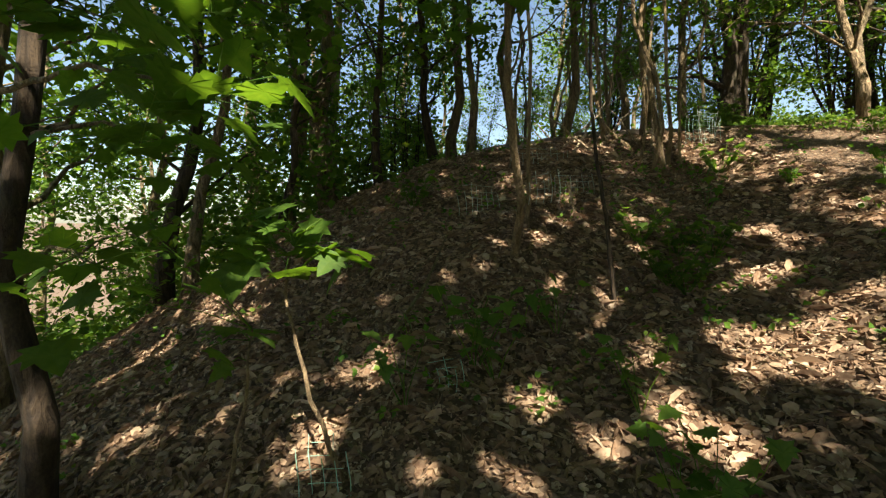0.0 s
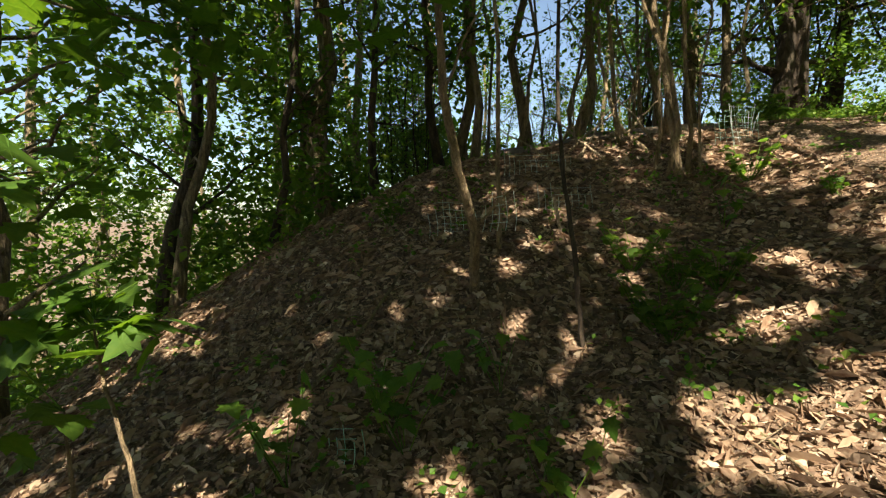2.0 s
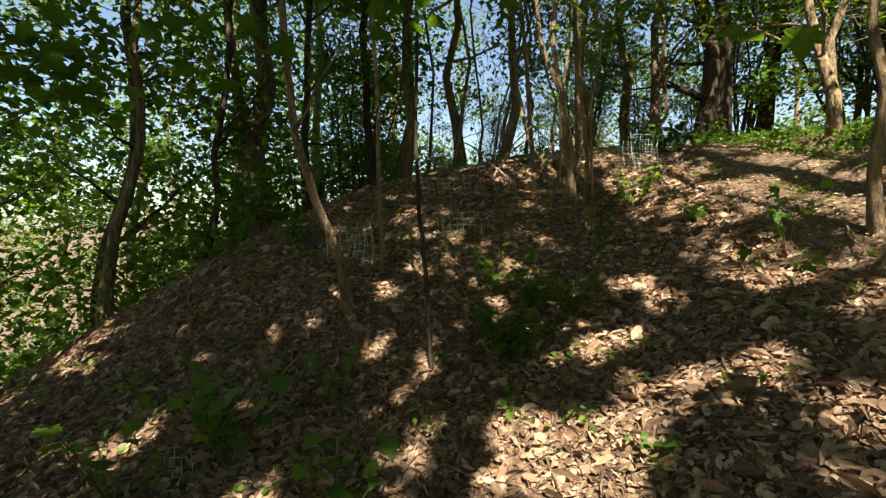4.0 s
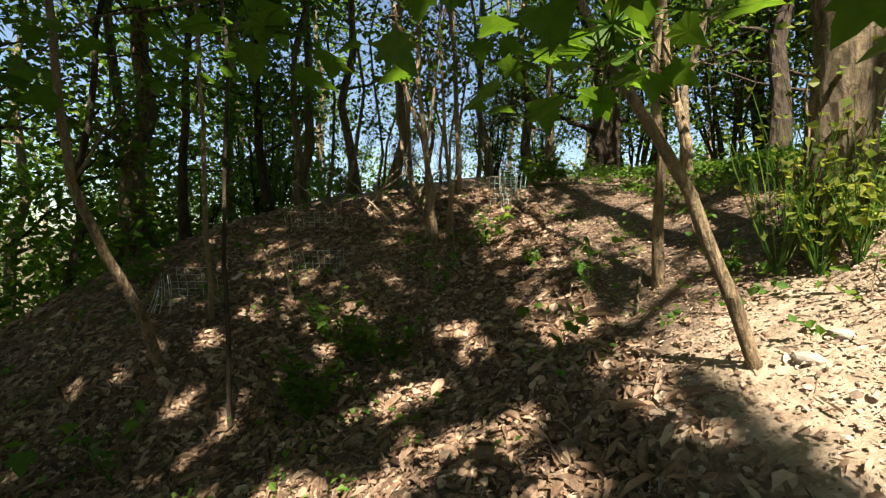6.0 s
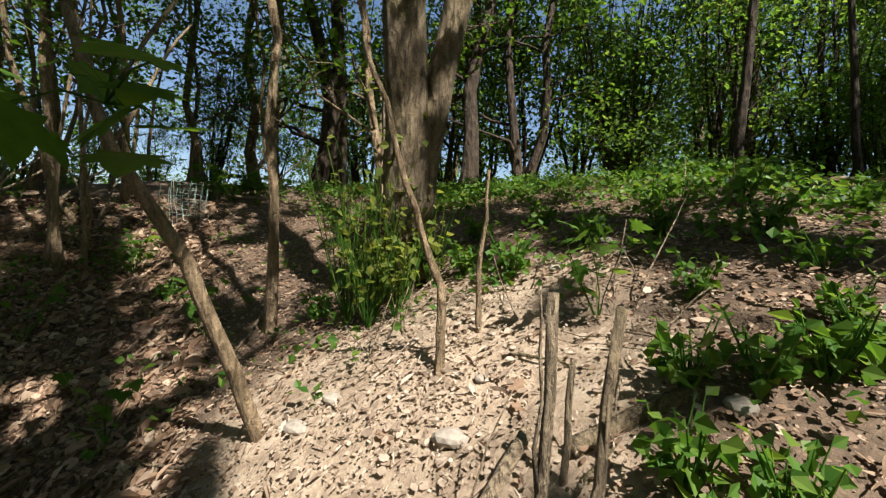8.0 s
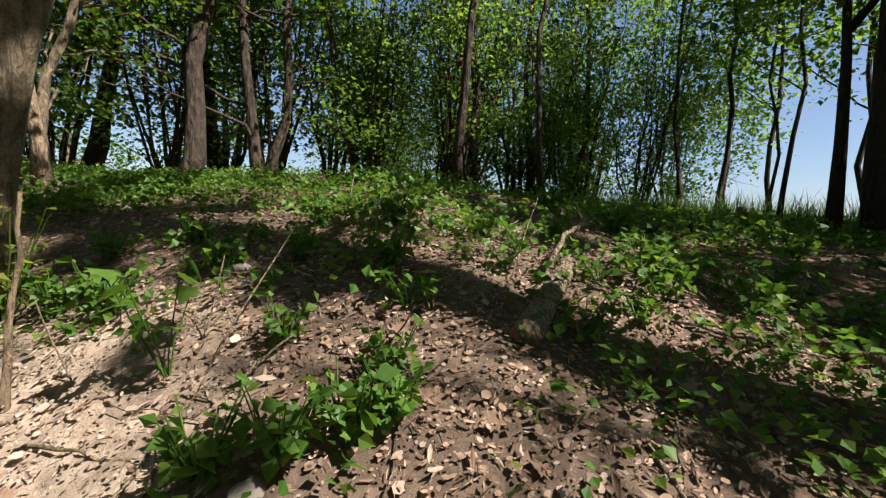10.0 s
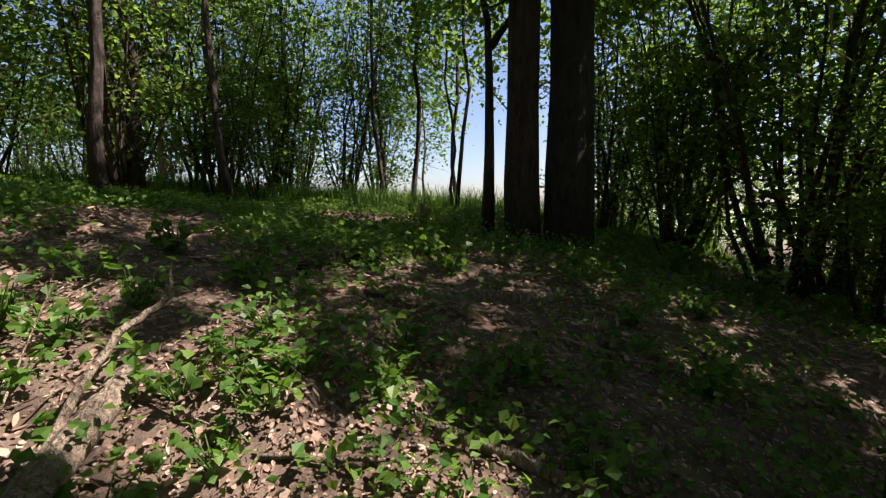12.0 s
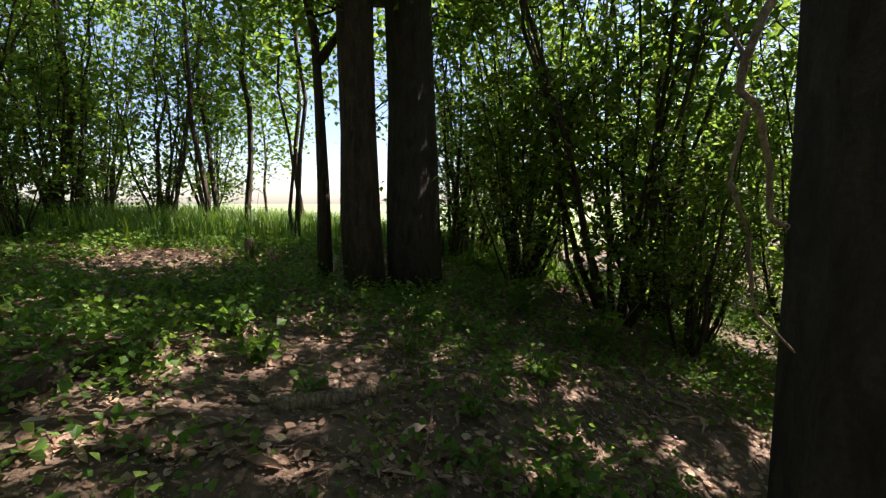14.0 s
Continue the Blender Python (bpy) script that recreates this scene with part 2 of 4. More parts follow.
def wander(rng, start, end, n, wobble):
    s, e = np.asarray(start, float), np.asarray(end, float)
    t = np.linspace(0, 1, n)[:, None]
    P = s + (e - s) * t
    L = np.linalg.norm(e - s)
    off = np.cumsum(rng.normal(0, 1, (n, 3)), axis=0)
    off -= off[0] + (off[-1] - off[0]) * t
    return P + off * wobble * L / math.sqrt(n)


def leaf_cards(centres, size, rng, droop=0.5, width=0.75):
    """Folded leaf blades: six corners and four faces each."""
    n = len(centres)
    yaw = rng.uniform(0, 2 * math.pi, n)
    pitch = rng.normal(-droop * 0.5, 0.55, n)
    roll = rng.normal(0, 0.6, n)
    s = size * rng.uniform(0.6, 1.25, n)
    d = np.stack([np.cos(yaw) * np.cos(pitch), np.sin(yaw) * np.cos(pitch), np.sin(pitch)], -1)
    side = np.stack([-np.sin(yaw), np.cos(yaw), np.zeros(n)], -1)
    up = np.cross(d, side)
    side = side * np.cos(roll)[:, None] + up * np.sin(roll)[:, None]
    up = np.cross(d, side)
    s = s[:, None]
    w = width * 0.5
    v = np.stack([centres, centres + s * (0.42 * d + w * side + 0.1 * up), centres + s * (d - 0.06 * up), centres + s * (0.42 * d - w * side + 0.1 * up)], 1)
    f = np.array([(0, 1, 2), (0, 2, 3)])
    faces = (np.arange(n)[:, None, None] * 4 + f[None]).reshape(-1, 3)
    return v.reshape(-1, 3), faces


MAPLE = [(0, 0), (0.14, 0.05), (0.42, -0.02), (0.34, 0.16), (0.58, 0.3), (0.4, 0.36), (0.46, 0.56), (0.26, 0.5), (0.2, 0.7), (0.0, 1.0)]


def maple_leaves(centres, size, rng, yaw0=None, flat=0.35):
    """Five-lobed maple leaves, one fan of faces each."""
    outline = [(0, 0.42)] + MAPLE + [(-x, y) for x, y in reversed(MAPLE[1:-1])]
    m = len(outline)
    V, F = [], []
    for i, c in enumerate(centres):
        s = size * rng.uniform(0.65, 1.2)
        rot = np.array(Euler((rng.normal(-0.25, flat), rng.normal(0, flat), rng.uniform(0, 6.283) if yaw0 is None else yaw0 + rng.normal(0, 0.8))).to_matrix())
        L = np.array([(x * s, y * s, -0.25 * s * (x * x + 0.5 * y * y) + 0.1 * s * abs(x)) for x, y in outline])
        V.append(L @ rot.T + c)
        o = i * m
        F += [(o, o + 1 + k, o + 1 + (k + 1) % (m - 1)) for k in range(m - 1)]
    return np.concatenate(V), F


def grow(seed, stems, limbs, leaves, leaf_size, crown_lo, crown_r, twig_len=0.7, leaf_spread=0.28, thin=1.0, hi=1.0, clump=0.1):
    """A tree in its own coordinates. stems: (points, base radius, top radius). Gives trunk, branch and leaf soups."""
    rng = np.random.default_rng(seed)
    trunk, twigs, tips = Soup(), Soup(), []
    for pts, r0, r1 in stems:
        P = np.asarray(pts, float)
        n = len(P)
        rad = r0 + (r1 - r0) * np.linspace(0, 1, n) ** 0.8
        rad[0] *= 1.4 if r0 < 0.11 else 1.15
        if n > 3:
            rad[1] *= 1.12
        trunk.add(*tube(P, rad, 10 if r0 > 0.06 else 7, 0.07, rng))
        for k in range(limbs):
            u = rng.uniform(crown_lo, hi)
            fi = u * (n - 1)
            i0 = min(int(fi), n - 2)
            s = P[i0] + (P[i0 + 1] - P[i0]) * (fi - i0)
            az = rng.uniform(0, 6.283)
            ln = crown_r * rng.uniform(0.5, 1.1) * (1.15 - 0.5 * u)
            e = s + np.array([math.cos(az) * ln, math.sin(az) * ln, ln * rng.uniform(0.1, 0.9)])
            B = wander(rng, s, e, 6, 0.12)
            rr = max(0.006, (r0 + (r1 - r0) * u) * 0.38) * thin
            twigs.add(*tube(B, np.linspace(rr, 0.004, 6), 5, cap=False))
            for q in range(4):
                w = B[rng.integers(2, 6)]
                t2 = w + rng.normal(0, 1, 3) * twig_len * np.array([0.6, 0.6, 0.4])
                C = wander(rng, w, t2, 4, 0.15)
                twigs.add(*tube(C, np.linspace(0.007, 0.0025, 4), 3, cap=False))
                tips += [C[1], C[2], C[3]]
            tips += [B[3], B[4], B[5]]
    tips = np.array(tips)
    tips = tips[rng.permutation(len(tips))[:max(8, int(len(tips) * clump))]]
    c = tips[rng.integers(0, len(tips), leaves)] + rng.normal(0, leaf_spread, (leaves, 3)) * np.array([1, 1, 0.7])
    return trunk, twigs, leaf_cards(c, leaf_size, rng)


def tree_at(name, x, y, z, built, bark, leaf, label, category, group="", branch_bark=None):
    trunk, twigs, (lv, lf) = built
    t = empty_at(name, x, y, z, label, category, group)
    part("trunk", trunk.mesh("trunk", bark, True), t)
    part("branchwork", twigs.mesh("branchwork", branch_bark or bark, True), t, kind="stuff")
    part("crown", mesh_from("crown", lv, lf, leaf), t, "green leaves lit through by the sun", kind="stuff")
    return t


def straight(rng, lean, H, n=12, wob=0.035, base=(0, 0, -0.15)):
    return wander(rng, base, (base[0] + lean[0], base[1] + lean[1], H), n, wob)


# ---- trees that stand along the walk ----
def single(seed, x, y, lean, H, r0, r1, bark, label, leaves=2500, limbs=9, lo=0.35, cr=1.6, ls=0.085, leaf=None, name="tree", group="", wob=0.035, spread=0.28, hi=1.0, shade_top=0):
    rng = np.random.default_rng(seed)
    st = [(straight(rng, lean, H, wob=wob), r0, r1)]
    trunk, twigs, (lv, lf) = grow(seed, st, limbs, leaves, ls, lo, cr, leaf_spread=spread, hi=hi)
    if shade_top:
        # extra leaves spread above the view, added to block sky light
        _, tw, (rv, rf) = grow(seed + 5000, st, 12, shade_top, 0.19, 0.78, 2.6, 1.1, 0.4, clump=0.6)
        lv, lf = np.concatenate([lv, rv]), np.concatenate([np.asarray(lf), np.asarray(rf) + len(lv)])
        twigs.add(np.concatenate(tw.v), tw.f)
    return tree_at(name, x, y, G(x, y), (trunk, twigs, (lv, lf)), bark, leaf or M_LEAF, label, "tree", group)


TREE = "slender tree with grey-brown bark among leafy undergrowth"
# wooded fall behind the mound
for k, (x, y, lx, ly, H, r) in enumerate([(-3.8, 6.0, 0.7, 0.2, 7.5, 0.11), (-2.5, 7.1, 0.0, 0.3, 8.0, 0.1), (-1.65, 6.7, -0.1, 0.3, 9.0, 0.17),
                                          (-0.1, 7.3, -0.2, 0.2, 8.0, 0.08), (0.15, 7.9, 0.3, 0.3, 8.0, 0.09), (-3.0, 5.2, 0.5, 0.6, 6.5, 0.07),
                                          (-2.2, 5.9, 0.9, 0.2, 6.5, 0.06), (-4.4, 4.3, 0.2, 0.2, 7.5, 0.12), (1.2, 7.4, 0.1, 0.2, 8.0, 0.07), (-0.9, 6.4, 0.35, 0.1, 7.0, 0.06)]):
    single(100 + k, x, y, (lx, ly), H, r, r * 0.35, M_BARK if k % 3 else M_BARK_DARK, "tall leaning tree with rough brown bark on the wooded slope", 1400, 12, 0.15, 1.5, 0.12, group="trees on the wooded slope", shade_top=1300)
# pale clump on the bank
for k, (x, y, lx, ly, H, r) in enumerate([(2.36, 5.12, -0.75, 0.4, 6.5, 0.035), (2.5, 5.06, -0.6, 0.5, 7.0, 0.042), (2.58, 5.2, 0.2, 0.3, 6.0, 0.028),
                                          (2.72, 6.2, 0.1, 0.3, 7.0, 0.05), (2.3, 5.3, 0.35, 0.3, 5.5, 0.022), (2.2, 6.1, -0.5, 0.4, 6.0, 0.04), (2.66, 5.0, 0.12, 0.2, 4.6, 0.018)]):
    single(140 + k, x, y, (lx, ly), H, r * 0.75, r * 0.35, M_BARK_PALE, "thin pale-barked young tree in a clump on the bank", 1500 if H > 6.4 else 190, 7, 0.62 if H > 6.4 else 0.3, 1.6 if H > 6.4 else 0.9, 0.12 if H > 6.4 else 0.09, hi=1.0 if H > 6.4 else 0.75, spread=0.24 if H > 6.4 else 0.16, group="pale saplings on the bank", wob=0.03, shade_top=2200 if H > 5.9 else 0)
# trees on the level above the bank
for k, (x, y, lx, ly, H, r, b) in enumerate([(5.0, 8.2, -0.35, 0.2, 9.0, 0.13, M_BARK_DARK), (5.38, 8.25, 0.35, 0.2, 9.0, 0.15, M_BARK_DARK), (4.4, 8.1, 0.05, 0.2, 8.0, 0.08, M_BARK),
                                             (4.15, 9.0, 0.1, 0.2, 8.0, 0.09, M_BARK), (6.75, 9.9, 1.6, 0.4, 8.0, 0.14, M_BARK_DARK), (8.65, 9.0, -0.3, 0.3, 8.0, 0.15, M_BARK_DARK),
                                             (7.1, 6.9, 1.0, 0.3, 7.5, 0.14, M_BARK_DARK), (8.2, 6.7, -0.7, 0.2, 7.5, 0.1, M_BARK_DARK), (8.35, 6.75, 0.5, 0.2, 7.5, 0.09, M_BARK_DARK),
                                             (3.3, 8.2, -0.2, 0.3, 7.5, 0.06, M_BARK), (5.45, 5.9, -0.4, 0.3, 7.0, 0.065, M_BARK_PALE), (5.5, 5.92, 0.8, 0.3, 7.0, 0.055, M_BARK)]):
    single(170 + k, x, y, (lx, ly), H, r, r * 0.35, b, "dark-barked tree on the level ground above the bank", 520 if k < 10 else 150, 9, 0.1, 1.5, 0.11, hi=0.6, spread=0.2, group="trees above the bank", shade_top=1000)
for k, (x, y, lx, H, r) in enumerate([(1.0, 7.3, 0.3, 6.0, 0.03), (1.45, 7.9, -0.3, 6.5, 0.025), (1.85, 7.5, 0.2, 6.0, 0.03), (2.2, 8.2, -0.1, 6.5, 0.035), (2.75, 7.6, 0.5, 6.0, 0.022),
                                      (1.6, 6.9, 0.6, 5.0, 0.018), (3.1, 8.6, -0.4, 7.0, 0.04), (0.5, 8.0, 0.5, 6.5, 0.03), (2.5, 6.8, -0.6, 5.0, 0.018), (3.8, 7.4, 0.3, 6.5, 0.03)]):
    single(210 + k, x, y, (lx, 0.2), H, r, r * 0.4, M_BARK if k % 2 else M_BARK_PALE, "slender leaning sapling on the crest of the bank", 700, 10, 0.12, 0.9, 0.075, leaf=M_LEAF2, spread=0.2, group="saplings on the crest", wob=0.06)
# lit thin trunk with a dead side branch on the bank
single(200, 3.95, 3.35, (-0.05, 0.1), 5.5, 0.035, 0.018, M_BARK_PALE, "thin pale trunk with a sunlit side on the bank", 260, 5, 0.45, 0.8, 0.1, spread=0.15)


def stick(name, pts, r0, r1, mat, label, category, group="", wob=0.02, seed=0, sides=7, n=8, forks=()):
    """A dead stick, pole or log along points, with broken side twigs."""
    rng = np.random.default_rng(seed)
    P = np.concatenate([wander(rng, pts[i], pts[i + 1], n, wob)[(1 if i else 0):] for i in range(len(pts) - 1)])
    o = P[0].copy()
    s = Soup()
    s.add(*tube(P - o, np.linspace(r0, r1, len(P)), sides, 0.08, rng))
    ob = tagged(new(name, s.mesh(name, mat, True)), label, category, group)
    ob.location = o
    for a, b, r in forks:
        f = Soup()
        f.add(*tube(wander(rng, np.array(a) - o, np.array(b) - o, 6, 0.05), np.linspace(r, r * 0.4, 6), 5, 0.05, rng))
        part("side_twig", f.mesh("side_twig", mat, True), ob)
    return ob


def on(x, y, dz=0.0):
    return (x, y, G(x, y) + dz)


# the leaning pole-like trunk and the thin bent one beside it
stick("leaning_tree", [(3.86, 2.26, G(3.86, 2.26) - 0.1), (3.58, 2.29, 2.48), (3.34, 2.3, 2.88), (3.16, 2.5, 3.42), (2.9, 2.7, 4.4)], 0.029, 0.012, M_BARK_PALE,
      "thin leaning tree trunk with pale yellowish bark rising from the bank", "tree", wob=0.014, seed=5,
      forks=[((3.34, 2.3, 2.88), (3.55, 2.7, 3.5), 0.01), ((3.16, 2.5, 3.42), (3.0, 3.0, 4.0), 0.008)])
stick("bent_sapling", [(4.44, 1.92, G(4.44, 1.92) - 0.08), (4.46, 1.98, 2.42), (4.38, 2.0, 2.62), (4.15, 2.05, 3.3), (4.05, 2.1, 4.2)], 0.02, 0.006, M_BARK_PALE,
      "thin bent pale sapling standing in bare earth", "sapling", wob=0.03, seed=6)
stick("thin_sapling", [(4.66, 2.02, G(4.66, 2.02) - 0.05), (4.7, 2.05, 2.9)], 0.014, 0.006, M_BARK_PALE, "short thin dry sapling on the bank", "sapling", wob=0.04, seed=7)

# big two-stemmed tree on the bank
rng = np.random.default_rng(41)
bx, by = 4.62, 2.95
tree_at("big_tree", bx, by, G(bx, by), grow(41, [(wander(rng, (0, 0, -0.3), (-0.1, 0.1, 9.0), 16, 0.02), 0.128, 0.085), (wander(rng, (0.07, -0.04, 0.1), (1.35, -0.25, 8.0), 14, 0.02), 0.095, 0.055)], 9, 3400, 0.13, 0.42, 2.4, leaf_spread=0.3, clump=0.16),
              M_BARK, M_LEAF, "large old tree with two mossy stems and ivy at its foot", "tree")


# ---- multi-stemmed shrubs ----
def shrub(seed, H, n_stems, spread, leaves, r0=0.02, ls=0.065, lo=0.25, cr=0.8, limbs=5, bark=None):
    rng = np.random.default_rng(seed)
    st = []
    for k in range(n_stems):
        a = rng.uniform(0, 6.283)
        b = (0.18 * math.cos(a) * rng.uniform(0.2, 1), 0.18 * math.sin(a) * rng.uniform(0.2, 1), -0.1)
        s = spread * rng.uniform(0.2, 1)
        h = H * rng.uniform(0.6, 1)
        st.append((wander(rng, b, (b[0] + math.cos(a) * s, b[1] + math.sin(a) * s, h), 9, 0.04), r0 * rng.uniform(0.6, 1.5), 0.006))
    return grow(seed, st, limbs, leaves, ls, lo, cr, 0.5, 0.2, clump=0.22)


def scatter(proto_list, spots, seed):
    rng = np.random.default_rng(seed)
    for i, (x, y) in enumerate(spots):
        p = proto_list[i % len(proto_list)]
        m = pose(x, y, G(x, y), 0, 0, rng.uniform(0, 360)) @ Matrix.Scale(rng.uniform(0.8, 1.2), 4)
        c = copy_thing(p, m)
        c.scale = (m.to_scale())


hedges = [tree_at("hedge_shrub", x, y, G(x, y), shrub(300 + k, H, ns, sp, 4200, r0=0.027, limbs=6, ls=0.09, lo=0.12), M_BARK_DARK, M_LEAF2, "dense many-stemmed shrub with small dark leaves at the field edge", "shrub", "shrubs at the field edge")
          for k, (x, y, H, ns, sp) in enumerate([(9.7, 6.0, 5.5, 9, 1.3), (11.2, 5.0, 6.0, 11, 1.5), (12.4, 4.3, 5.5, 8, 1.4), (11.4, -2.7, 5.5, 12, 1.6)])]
scatter(hedges, [(8.9, 7.6), (10.4, 6.6), (10.6, 8.0), (12.3, 6.2), (13.6, 3.8), (14.6, 2.9), (13.3, 5.2), (7.6, 8.6), (6.3, 9.6), (9.0, 9.5), (11.8, 7.8),
                   (15.5, 4.2), (16.5, 2.6),
                  (6.6, -5.6), (-1.0, 9.0)], 7)
scatter(hedges[3:], [(10.5, -4.0), (9.6, -5.4), (12.6, -3.6), (11.6, -5.4), (8.4, -6.6), (13.0, -2.4), (10.2, -7.4), (14.4, -4.4), (10.0, -3.2), (12.2, -1.9)], 12)
far_hedge = [(17 + 0.2 * k * (k % 3), 5 + 2.1 * k) for k in range(6)] + [(15 + 0.7 * k, -7 - 1.9 * k) for k in range(6)]
scatter(hedges, far_hedge, 8)

protos = [tree_at("broadleaf_tree", x, y, G(x, y), grow(400 + k, [(straight(np.random.default_rng(400 + k), (lx, 0.2), 9.5), r, r * 0.3)], 18, 3000, 0.15, 0.12, 2.3, 0.9, 0.34, clump=0.35), M_BARK, M_LEAF,
                   "tall broadleaf tree with dense sunlit foliage", "tree", "trees in the wood") for k, (x, y, lx, r) in enumerate([(-6.0, 9.0, 0.3, 0.13), (-4.2, 10.5, -0.4, 0.11), (-7.5, 6.5, 0.6, 0.12)])]
rs = np.random.default_rng(77)
spots = [(-6.5, 4.0), (-5.5, 12), (-2.5, 11.5), (-9, 9), (-9.5, 5), (-8, 12.5), (-11, 12), (-12, 7), (-13, 3), (-4, 14.5), (-1, 14), (5.5, 23), (9, 22), (13, 19), (17, 15),
         (-7, 17), (-11, 17), (-15, 12), (-17, 6), (-2, 18), (8, 28), (-16, 18), (-22, 10), (-22, 16), (-20, 2), (-9, 22), (0, 24), (-16, 25), (14.5, 8), (17, 9)]
scatter(protos, spots, 9)
# unseen trees added behind the walker to close in the light
scatter(protos, [(-6, -6), (-1, -11), (3.5, -12), (8, -9.5), (-10, -2), (13, -10), (18, -9), (-4, -11), (5, -13)], 10)

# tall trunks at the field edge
for k, (x, y, lx, ly, H, r, b) in enumerate([(9.95, -0.55, -0.1, 0.05, 9.0, 0.17, M_BARK_DARK), (10.0, -1.02, 0.05, -0.05, 10.0, 0.24, M_BARK_SHADED)]):
    single(500 + k, x, y, (lx, ly), H, r, r * 0.88, b, "thick upright trunk with furrowed bark toned dark at the field edge", 4200, 15, 0.24 if k < 2 else 0.45, 2.6, 0.11, hi=0.75, name="old_tree", group="old trees at the field edge", wob=0.01)
rng = np.random.default_rng(51)
tree_at("young_tree", 10.15, -0.18, G(10.15, -0.18), grow(51, [([(0, 0, -0.1), (0.02, 0.0, 0.9), (0.0, 0.02, 1.7), (0.1, 0.05, 2.3), (0.1, 0.3, 3.4), (0.15, 0.4, 6.0)], 0.06, 0.03), ([(0.05, 0.02, 2.0), (0.0, -0.2, 2.3), (0.05, -0.4, 2.9), (0.0, -0.5, 4.0)], 0.035, 0.015)], 8, 2200, 0.09, 0.4, 1.4),
        M_BARK_DARK, M_LEAF, "slim forked tree beside two thick trunks", "tree")
single(520, 16.6, 1.35, (0.1, 0.1), 3.0, 0.04, 0.015, M_BARK, "small lone tree standing at the open field", 900, 8, 0.3, 0.7, 0.1, name="field_tree")

# low growth behind the crest; tall trees added to shade the level ground
rs = np.random.default_rng(78)
for i, (x, y) in enumerate([(-0.6, 8.2), (3.4, 9.4), (4.6, 10.0), (-1.6, 7.9), (6.2, 10.8), (12.0, 3.4), (9.2, -3.4), (9.9, -4.2), (8.9, -4.7), (10.6, -2.3), (9.0, -5.6), (14, -2.8), (15.5, -5), (13, -6), (16, -3.5), (12.2, -7.5), (17, -7), (14.6, -7.8), (18, -4.6)]):
    c = copy_thing(hedges[i % 4], pose(x, y, G(x, y), 0, 0, rs.uniform(0, 360)))
    c.scale = [rs.uniform(0.42, 0.62)] * 3
for i, (x, y) in enumerate([(0.7, 9.0), (1.6, 9.3), (2.6, 9.4), (3.6, 9.8), (-0.2, 8.8)]):
    c = copy_thing(hedges[i % 4], pose(x, y, G(x, y), 0, 0, rs.uniform(0, 360)))
    c.scale = [rs.uniform(0.3, 0.38)] * 3
for k, (x, y, r) in enumerate([(11.3, 4.9, 0.1), (12.5, 4.2, 0.06), (13.7, 3.9, 0.06), (9.8, 4.1, 0.07), (10.9, 3.2, 0.05)]):
    single(560 + k, x, y, (0.2, 0.1), 10.5, r, r * 0.4, M_BARK_DARK, "tall dark tree added for the shade of its high crown", 400 if k > 2 else 1200, 10, 0.55, 1.0 if k > 2 else 1.6, 0.13, name="tall_tree", group="tall trees on the level ground", spread=0.3)

# trees along the field edge, and two on the crest added for shade
for k, (x, y, lx, H, r, n, lo) in enumerate([(13.4, 1.15, -0.3, 7.0, 0.05, 2400, 0.3), (14.3, -0.7, 0.2, 7.5, 0.05, 2400, 0.33), (12.6, 0.35, 0.1, 6.5, 0.025, 1200, 0.4), (15.2, 2.0, 0.1, 6.0, 0.05, 2000, 0.25)]):
    single(580 + k, x, y, (lx, 0.1), H, r, r * 0.4, M_BARK_DARK, "slender tree with hanging green leaves at the field edge", n, 11, lo, 1.7, 0.11, group="slender trees at the field edge", name="edge_tree")
for k, (x, y) in enumerate([(1.75, 6.7), (0.4, 6.9)]):
    single(590 + k, x, y, (0.3, 0.2), 8.5, 0.06, 0.02, M_BARK, "tall thin tree added on the crest of the mound for shade", 2300, 10, 0.4, 1.5, 0.13, group="trees on the wooded slope")
# unseen dense wood south of the walk, added to hold back sky light
scatter(protos, [(-3, -4.4), (0, -5.0), (2.9, -5.2), (5.2, -6.6), (1.4, -8), (-6.5, -2.5), (-8.5, 0.5), (4.2, -9.5), (-2.2, -8)], 14)

# unseen high crowns added to shade the walk, with gaps where sun should land
SUN_GAPS = [
    (4.1, 4.6, 0.47), (3.2, 3.7, 0.33), (2.1, 2.5, 0.36), (1.8, 2.4, 0.2), (1.1, 2.1, 0.26), (0, 1.9, 0.14),
    (-1.6, 3.7, 0.2), (-2.4, 3.6, 0.24), (-1.8, 2.5, 0.2), (0.3, 3.5, 0.08), (0.8, 3.75, 0.1), (0.5, 2.4, 0.1),
    (2.3, 3.3, 0.18), (1.2, 2.6, 0.11), (0.8, 2.7, 0.06), (1, 4.1, 0.08), (-2, 4, 0.25), (2.4, 2.7, 0.2),
    (1.2, 3.3, 0.05), (3.35, 3.5, 0.24), (3.6, 2.7, 0.22), (3.2, 2.8, 0.13), (2.8, 2.6, 0.19), (3.3, 2.25, 0.26),
    (3.7, 4.3, 0.22), (4.5, 4.9, 0.45), (2.7, 3.8, 0.12), (3, 5.4, 0.15), (-0.75, 2.45, 0.36), (0.75, 2.1, 0.1), (6.5, 0.2, 0.24), (6.5, 0.8, 0.34), (5.75, 0.85, 0.45), (5.5, 0.45, 0.35), (5.9, 1.35, 0.4), (6.25, 1.1, 0.3), (6.1, 0.45, 0.34), (5.95, -0.05, 0.3), (6.3, -0.2, 0.22), (4.45, 3.7, 0.5), (7.6, 0.6, 0.2),
    (8.2, 0.5, 0.15), (8.5, -0.1, 0.1), (8.2, -1.4, 0.15),
]
